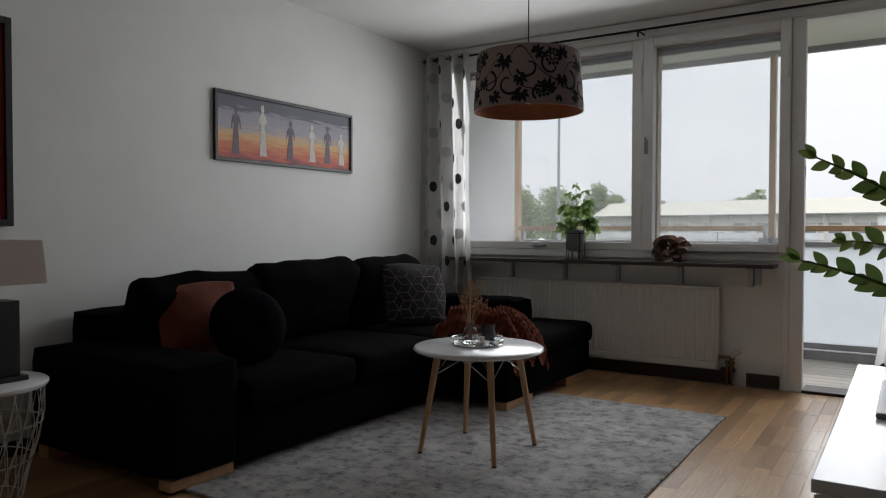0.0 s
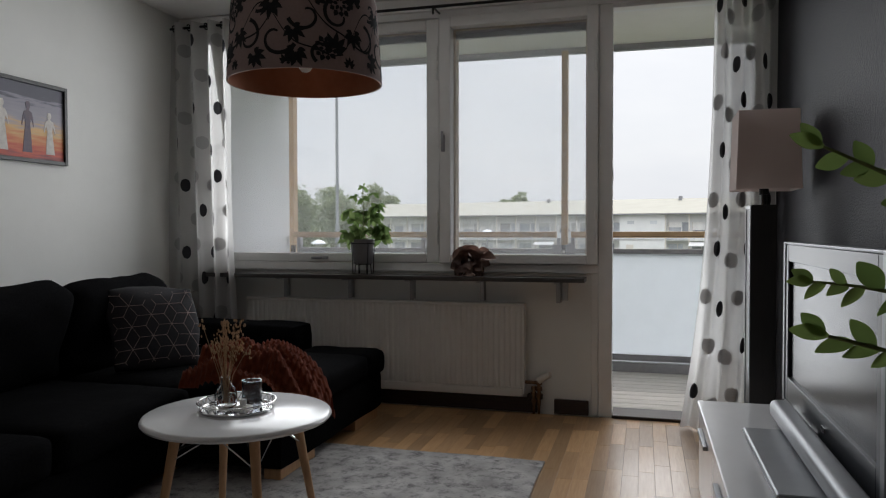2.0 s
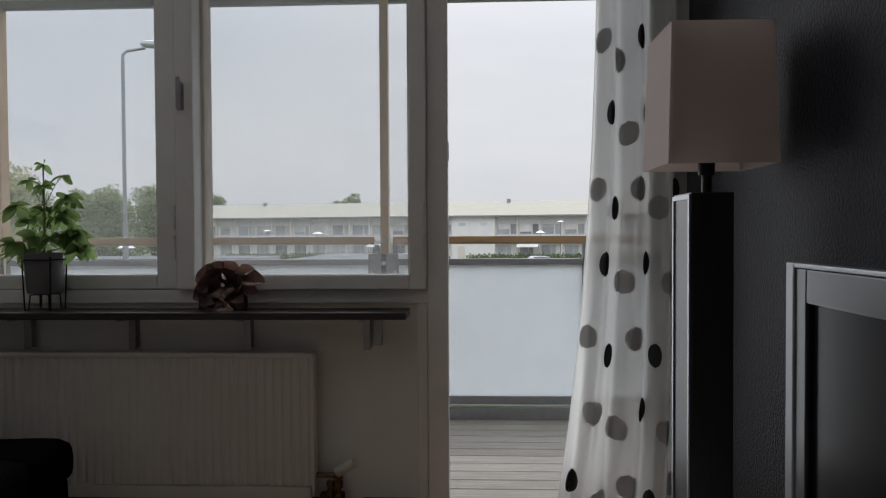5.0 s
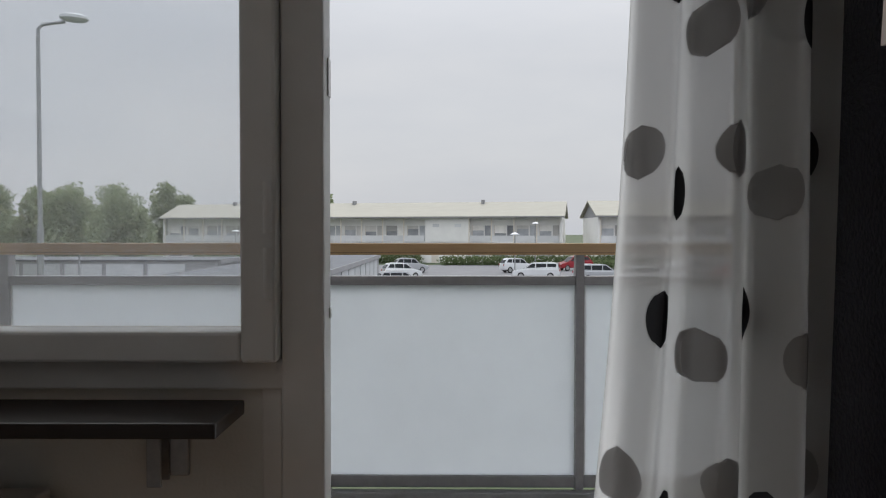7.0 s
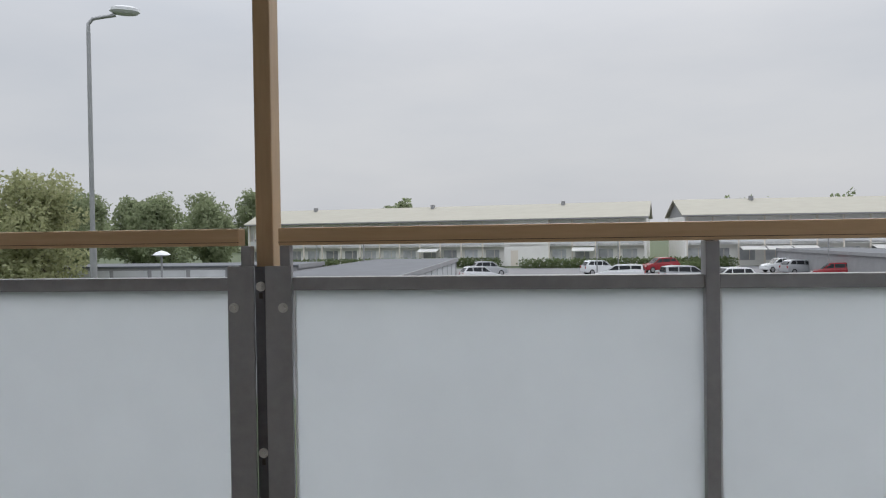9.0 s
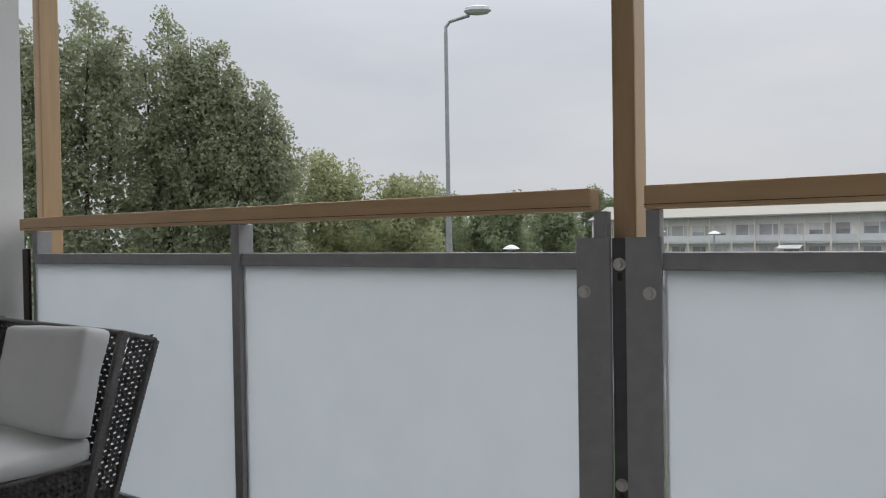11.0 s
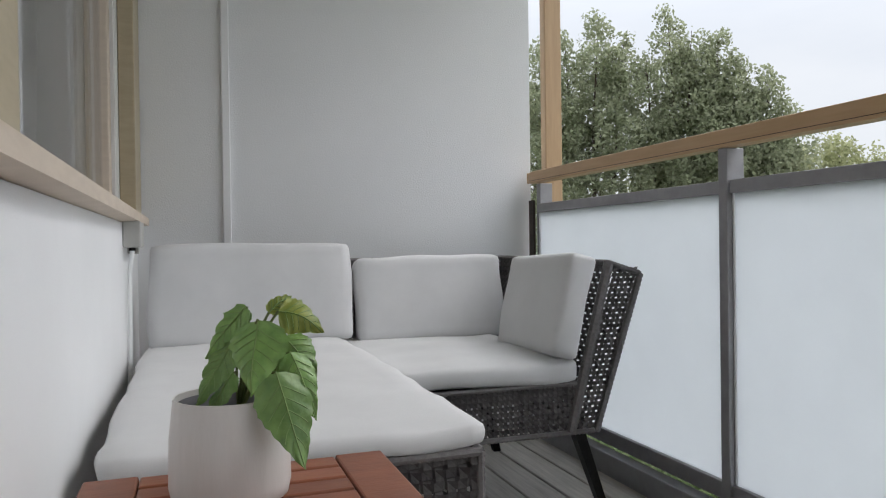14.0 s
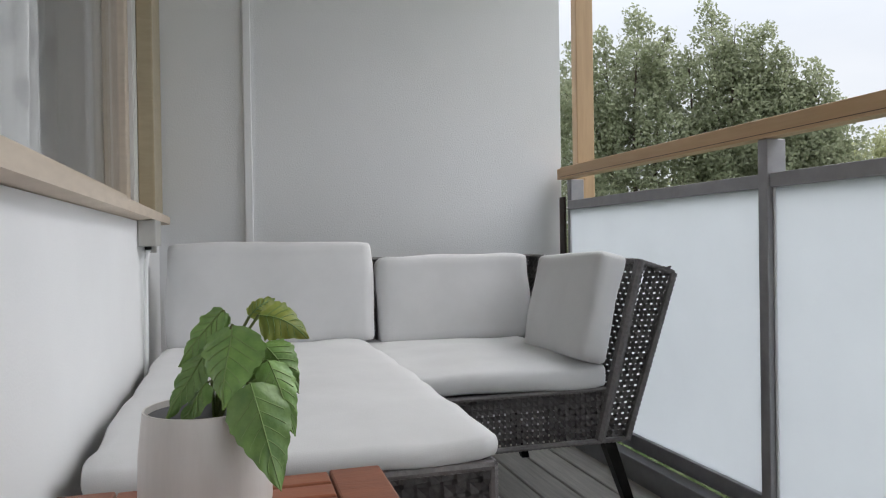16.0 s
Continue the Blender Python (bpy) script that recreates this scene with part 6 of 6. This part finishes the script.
def car(x, y, turn, paint, label, estate=False, s=1.0):
    c = empty("car", x, y, GROUND + .03, label, "car", "parked cars")
    M = pose(x, y, GROUND + .03, 0, 0, turn) @ Matrix.Diagonal((s * (.97 if estate else .87), s * .98, s * (1.03 if estate else 1.09), 1))
    def put(name, bm, m_, parent=c, label_="", smooth=False):
        bm.transform(M)
        return part(name, bm, m_, parent, label_, smooth, 35)
    rear = -1.95 if estate else -1.6
    low = [(-2.1, .32), (2.1, .30), (2.14, .55), (2.02, .74), (1.15, .92), (-2.06, .96), (-2.15, .6)]
    b = prism(B(), low, -.86, .86, 'y')
    bmesh.ops.bevel(b, geom=[e for e in b.edges if e.calc_length() > 1.5 or abs(e.verts[0].co.y - e.verts[1].co.y) < .01], offset=.06, segments=3, affect='EDGES')
    body = put("body", b, paint, c, "", True)
    b = prism(B(), [(1.12, .90), (.35, 1.42), (-1.1, 1.47), (rear, 1.38), (-2.05, .93)], -.70, .70, 'y')
    for v in b.verts:
        if v.co.z < 1:
            v.co.y *= 1.14
    bmesh.ops.bevel(b, geom=b.edges[:], offset=.04, segments=2, affect='EDGES')
    put("cabin", b, paint, c, "", True)
    for sy in (-1, 1):
        b = B()
        for (p0, p1, q0, q1) in ((.92, .30, .05, .05), (-.02, -.02, -.95, -.95), (-1.02, -1.02, rear + .12, -1.82)):
            vs = [b.verts.new((p0, sy * .785, .97)), b.verts.new((p1, sy * .722, 1.36)), b.verts.new((q0 if q0 != q1 else q0, sy * .722, 1.36)), b.verts.new((q1, sy * .785, .97))]
            b.faces.new(vs)
        bmesh.ops.solidify(b, geom=b.faces[:], thickness=.02)
        put("side_window", b, CARGLASS)
    b = B()
    b.faces.new([b.verts.new(p) for p in ((1.10, -.72, .95), (1.10, .72, .95), (.42, .62, 1.40), (.42, -.62, 1.40))])
    bmesh.ops.solidify(b, geom=b.faces[:], thickness=.03)
    put("windscreen", b, CARGLASS)
    b = B()
    b.faces.new([b.verts.new(p) for p in ((-2.06, -.7, .99), (-2.06, .7, .99), (rear - .03, .6, 1.34), (rear - .03, -.6, 1.34))])
    bmesh.ops.solidify(b, geom=b.faces[:], thickness=.03)
    put("rear_window", b, CARGLASS)
    for wxx in (-1.32, 1.32):
        for sy in (-1, 1):
            w = put("wheel", rod(B(), (wxx, sy * .70, .31), (wxx, sy * .885, .31), .31, seg=22), TYRE)
            put("rim", rod(B(), (wxx, sy * .80, .31), (wxx, sy * .892, .31), .20, seg=14), RIM, w)
    for sy in (-1, 1):
        put("headlight", box(B(), 1.96, 2.12, sy * .62 - .16, sy * .62 + .16, .60, .72, .02), RIM)
        put("tail_light", box(B(), -2.13, -2.05, sy * .70 - .1, sy * .70 + .1, .68, .90, .02), REDLIGHT)
    return c
car(-3.9, 69.5, 18, CARWHITE, "white hatchback parked by the garages", False, .92)
car(-3.7, 80, 14, CARSILVER, "silver hatchback parked behind a white one", False, .95)
car(-3.0, 54.5, 14, CARSILVER, "silver car close beside garage row", False, .95)
car(7.3, 80, 16, CARWHITE, "white hatchback parked in the open", False, .95)
car(8.0, 69.5, 168, CARWHITE, "white suv with dark windows parked", True, 1.0)
car(13.8, 84, 195, CARRED, "red hatchback parked near the hedge")
car(12.8, 66, 10, CARSILVER, "silver estate car beside a park lamp", True)
car(14.4, 60, 188, CARWHITE, "white saloon parked in front row")
car(25.3, 83, 190, CARWHITE, "white hatchback beside the garage end", False, .92)
car(25.6, 78, 12, CARSILVER, "silver hatchback parked by dark garage", False, .92)
car(25.4, 70, 165, CARRED, "red hatchback near the garage wall", False, .92)

# ---------- hedges, bushes, trees ----------
HEDGE = vegetation("hedge_leaf", (0.085, 0.13, 0.05), (0.22, 0.25, 0.14))
TREELEAF = vegetation("poplar_leaf", (0.25, 0.28, 0.17), (0.43, 0.45, 0.31))
OLIVE = vegetation("olive_green_leaf", (0.42, 0.43, 0.25), (0.33, 0.35, 0.19))
FARLEAF = vegetation("far_tree_leaf", (0.22, 0.26, 0.15), (0.31, 0.345, 0.21))
BARK = mat("tree_bark", (0.13, 0.10, 0.08), (0.08, 0.06, 0.05), 0.9, scale=8, stretch=(6, 6, 1), bump=0.6, bscale=20)

def leaf_cloud(blobs, count, size, seed):
    """Many small leaves set on the shells of uneven lumps; numpy keeps it quick."""
    rs = np.random.RandomState(seed)
    w = np.array([b[3] ** 2 * b[4] for b in blobs], float)
    pick = rs.choice(len(blobs), count, p=w / w.sum())
    arr = np.array(blobs, float)[pick]
    d = rs.normal(size=(count, 3))
    d /= np.linalg.norm(d, axis=1)[:, None]
    rad = rs.uniform(.50, 1.0, (count, 1)) ** .5
    lump = 1 + .34 * np.sin(d[:, :1] * 7 + arr[:, :1] * 3) * np.sin(d[:, 2:3] * 6 + arr[:, 1:2] * 3)
    c = arr[:, :3] + d * rad * lump * np.stack([arr[:, 3], arr[:, 3], arr[:, 4]], 1)
    a = rs.normal(size=(count, 3)) + d * .6
    a /= np.linalg.norm(a, axis=1)[:, None]
    h = np.cross(a, rs.normal(size=(count, 3)))
    h /= np.linalg.norm(h, axis=1)[:, None]
    k = np.cross(a, h)
    s = (size * rs.uniform(.6, 1.35, count))[:, None]
    quad = np.stack([c - h * s, c - k * s * .62, c + h * s, c + k * s * .62], 1).reshape(-1, 3)
    faces = np.arange(count * 4).reshape(-1, 4)
    return quad, faces


def crown_object(name, blobs, count, size, seed, material, parent=None):
    v, f = leaf_cloud(blobs, count, size, seed)
    me = bpy.data.meshes.new(name)
    me.vertices.add(len(v))
    me.vertices.foreach_set("co", v.ravel())
    me.loops.add(f.size)
    me.loops.foreach_set("vertex_index", f.ravel())
    me.polygons.add(len(f))
    me.polygons.foreach_set("loop_start", np.arange(0, f.size, 4))
    me.polygons.foreach_set("loop_total", np.full(len(f), 4))
    me.update()
    me.materials.append(material)
    ob = new(name, me)
    if parent:
        ob.parent = parent
        ob.matrix_parent_inverse = parent.matrix_world.inverted()
    return ob


def tree(x, y, height, spread, label, seed, material, count=9000, leaf=.13, poplar=False, trunk=.22, clear=.15):
    t = empty("tree", x, y, GROUND, label, "tree", "trees round the car park")
    r = random.Random(seed)
    g = GROUND
    b = B()
    lean = Vector((r.uniform(-.3, .3), r.uniform(-.3, .3), 0))
    spine = [Vector((x, y, g)) + lean * (k / 6) ** 1.5 + Vector((0, 0, height * .88 * k / 6)) for k in range(7)]
    tube(b, spine, [trunk * (1.25 - k / 6.2) for k in range(7)], 9)
    blobs = []
    limbs = 15 if poplar else 12
    for k in range(limbs):
        f = clear + (1 - clear) * (k + .5) / limbs
        a = k * 2.4 + r.random()
        reach = spread * (math.sin(math.pi * min(1, f * .8 + .12)) if not poplar else math.sin(math.pi * min(1, .25 + f * .70)) ** .8) * r.uniform(.6, 1.05)
        p0 = Vector((x, y, g + height * max(.08, f - .14)))
        p1 = Vector((x + math.cos(a) * reach * .75, y + math.sin(a) * reach * .75, g + height * min(.97, f + (.06 if poplar else .02))))
        tube(b, [p0, p0.lerp(p1, .5) + Vector((0, 0, .2)), p1], [trunk * .4 * (1.1 - f * .6), trunk * .25, trunk * .08], 6)
        for q in range(4):
            o = p1.lerp(p0, q * .24)
            s = spread * r.uniform(.24, .38)
            blobs.append((o.x + r.uniform(-.5, .5) * s, o.y + r.uniform(-.5, .5) * s, o.z + r.uniform(-.2, .5) * s, s, s * (1.15 if poplar else .85)))
    blobs.append((x + lean.x, y + lean.y, g + height * .93, spread * .24, height * .075))
    part("trunk", b, BARK, t, smooth=True)
    crown_object("crown", blobs, count, leaf, seed, material, t)
    return t
def poplar(label, leaders, seed, width=1.65, leaf=.092, each=125):
    """Several upright leaders in one crown, each a pointed column of small leaf clumps with gaps between."""
    x = sum(p[0] for p in leaders) / len(leaders)
    y = sum(p[1] for p in leaders) / len(leaders)
    t = empty("tree", x, y, GROUND, label, "tree", "trees round the car park")
    r = random.Random(seed)
    b, blobs = B(), []
    root = Vector((x, y, GROUND))
    tube(b, [root, root + Vector((0, 0, 1.6))], [.36, .28], 10)
    for lx, ly, top in leaders:
        foot = root + Vector((0, 0, 1.3))
        peak = Vector((lx, ly, top))
        knee = Vector((lx, ly, GROUND)).lerp(root, .35) + Vector((0, 0, 4.0))
        tube(b, [foot, knee, knee.lerp(peak, .5) + Vector((r.uniform(-.2, .2), r.uniform(-.2, .2), 0)), peak], [.19, .13, .07, .012], 7)
        high = top - GROUND
        z = GROUND + .7
        while z < top - .15:
            f = (z - GROUND) / high
            reach = width * min(1, (1 - f) * 3.6 + .10) ** .75 * min(1, .6 + f * 1.6)
            core = knee.lerp(peak, max(0, (z - knee.z) / (peak.z - knee.z))) if z > knee.z else foot.lerp(knee, max(0, (z - foot.z) / (knee.z - foot.z)))
            for q in range(4):
                if r.random() < (.25 if f < .5 else .12):
                    continue
                a = r.uniform(0, 2 * math.pi)
                d = reach * r.uniform(.35, 1.08)
                s = r.uniform(.36, .68) * (1 if f < .88 else .68)
                e = Vector((core.x + d * math.cos(a), core.y + d * math.sin(a), z + r.uniform(-.2, .3)))
                blobs.append((e.x, e.y, e.z, s, s * r.uniform(.9, 1.5)))
                if q < 2 and f > .12:
                    rod(b, (core.x, core.y, z - d * .7), e, .022, .006, 4, False)
            z += r.uniform(.36, .54)
        blobs.append((lx, ly, top - .1, .17, .38))
    part("trunk", b, BARK, t, smooth=True)
    crown_object("crown", blobs, len(blobs) * each, leaf, seed, TREELEAF, t)
    return t
# tall group beside the balcony end
poplar("tall full poplar tree with dense green crown", ((-32.1, 22.9, 10.6), (-31.5, 24.0, 10.7), (-30.7, 25.4, 11.5), (-30.05, 26.4, 10.5)), 1)
poplar("tall poplar tree with pointed top", ((-28.94, 28.06, 11.5), (-28.3, 28.9, 10.5), (-29.6, 27.3, 9.6)), 2, 1.45)
poplar("poplar tree with uneven green crown", ((-27.6, 29.8, 10.2), (-26.95, 30.5, 9.0), (-28.0, 29.4, 9.6)), 3, 1.4)
poplar("smaller poplar at the group's edge", ((-26.2, 31.4, 8.3), (-25.75, 31.9, 6.8), (-26.7, 30.9, 7.6)), 4, 1.15)
poplar("broad poplar tree with green crown", ((-37.5, 22.0, 11.3), (-36.0, 23.2, 10.6), (-38.8, 20.6, 10.8), (-35.0, 24.8, 9.6)), 5, 1.5, .085, 60)
poplar("tall poplar at the far end of group", ((-42.5, 19.0, 11.0), (-41.0, 20.2, 10.4), (-44.0, 17.6, 10.6)), 6, 1.6, .10, 50)
rt = random.Random(77)
for k in range(9):
    tree(-50 + k * 2.6 + rt.uniform(-.6, .6), 42 + k * .9 + rt.uniform(-1, 1), 10.6 - max(0, k - 3) * .55 + rt.uniform(-.5, .5), 3.4, "olive green leafy thicket tree", 20 + k, OLIVE, 8500, .13, False, .14, .05)
for k, (x, y, h_) in enumerate(((-44.5, 120, 11.6), (-36, 74, 7.6), (-40, 77, 7.9), (-44.5, 73, 8.2), (-49, 79, 8.4), (-33, 80, 7.2), (-47.5, 110, 10.5), (-53, 106, 9.8), (-59, 100, 9.4), (-43, 124, 9.8), (-66, 108, 10), (-72, 96, 9.0))):
    tree(x, y, h_, 3.2 if h_ < 8.5 else 4.0, "round leafy tree beyond the car park", 40 + k, FARLEAF, 6500, .19, False, .2, .28)
for k, (x, y, h_) in enumerate(((-23, 142, 10.0), (-26, 143, 9.2))):
    tree(x, y, h_, 3.6, "distant tree behind the house roofs", 60 + k, FARLEAF, 3500, .35, False, .3, .3)
def hedge(x0, x1, y, h_, d, seed, label):
    blobs = []
    n = int((x1 - x0) / .9)
    for k in range(n):
        blobs.append((x0 + (k + .5) * (x1 - x0) / n, y, GROUND + h_ * .5, .75, h_ * .55))
        blobs.append((x0 + (k + .2) * (x1 - x0) / n, y + d, GROUND + h_ * .5, .75, h_ * .55))
    ob = crown_object("hedge", blobs, n * 330, .13, seed, HEDGE)
    return tagged(ob, label, "hedge", kind="stuff")
hedge(-.5, 25, 97, 1.15, .8, 5, "clipped green hedge in front of houses")
hedge(-34, -3.5, 103, 1.2, .8, 6, "clipped green hedge before the terrace")
hedge(16.5, 19.5, 88, 1.0, .6, 7, "short clipped hedge beside parking bays")
blobs = [(rt.uniform(70, 190), 260 + rt.uniform(0, 40), 1.5 + rt.uniform(0, 6.5), rt.uniform(4, 7), rt.uniform(4, 7)) for _ in range(60)]
blobs += [(rt.uniform(-250, -60), 200 + rt.uniform(0, 60), -1 + rt.uniform(0, 5), rt.uniform(4, 7), rt.uniform(3, 6)) for _ in range(60)]
tagged(crown_object("woodland", blobs, 16000, .9, 9, FARLEAF), "distant dark green wood along the skyline", "wood", kind="stuff")
blobs = [(rt.uniform(-9, 2.5), rt.uniform(8.9, 11.5), rt.uniform(-2.5, -1.45), .5, .55) for _ in range(130)]
tagged(crown_object("shrubbery", blobs, 52000, .05, 12, HEDGE), "low green shrubs below the balcony edge", "shrub", kind="stuff")

# ---------- pieces of floor and deck ----------
deck = empty("deck", 0, 7.3, DECK, "weathered grey wooden balcony decking", "deck", kind="structure")
b = box(B(), -3.105, 3.0, -.0575, .0575, -.028, 0, .003, 1)
plank_me = bpy.data.meshes.new("plank")
b.to_mesh(plank_me)
b.free()
plank_me.materials.append(DECKWOOD)
for k in range(13):
    y = 6.60 + k * .1225
    if y < 8.09:
        piece("plank", plank_me, deck, Matrix.Translation((.2, y - 7.3, 0)))
setting("deck_base", box(B(), -2.905, 3.2, 6.56, 8.108, DECK - .2, DECK - .05), DARKBASE, "dark timber joists beneath the decking", "deck")

parquet = empty("floor", 0, 0, 0, "beech strip parquet floor with warm varnish", "floor", kind="structure")
b = box(B(), -.0345, .0345, -.2, .2, -.0115, 0, .0007, 1)
strip_me = bpy.data.meshes.new("strip")
b.to_mesh(strip_me)
b.free()
strip_me.materials.append(PARQUET)
rng = random.Random(4)
rest_v, rest_f = [], []
def far_strip(x, y0, y1):
    i = len(rest_v)
    w = .0346
    for zz in (-.0115, 0):
        rest_v.extend([(x - w, y0, zz), (x + w, y0, zz), (x + w, y1, zz), (x - w, y1, zz)])
    rest_f.extend([(i + 4, i + 5, i + 6, i + 7), (i, i + 1, i + 5, i + 4), (i + 1, i + 2, i + 6, i + 5), (i + 2, i + 3, i + 7, i + 6), (i + 3, i, i + 4, i + 7)])
col = 0
x = XL + .035
while x < XR:
    y = YB - rng.random() * .4
    while y < 6.355:
        y1 = min(y + .4, 6.356)
        if ((-1.32 < x and y > 4.75) or (-.25 < x < .6 and y > 3.3)) and y1 - y > .399:
            piece("strip", strip_me, parquet, Matrix.Translation((x, y + .2, 0)))
        elif y1 - y > .01:
            far_strip(x, max(y, YB), y1 - .0005)
        y += .4005
    x += .0695
    col += 1
me = bpy.data.meshes.new("strips")
me.from_pydata(rest_v, [], rest_f)
me.materials.append(PARQUET)
ob = new("strips", me)
ob.parent = parquet
tagged(ob, kind="stuff")
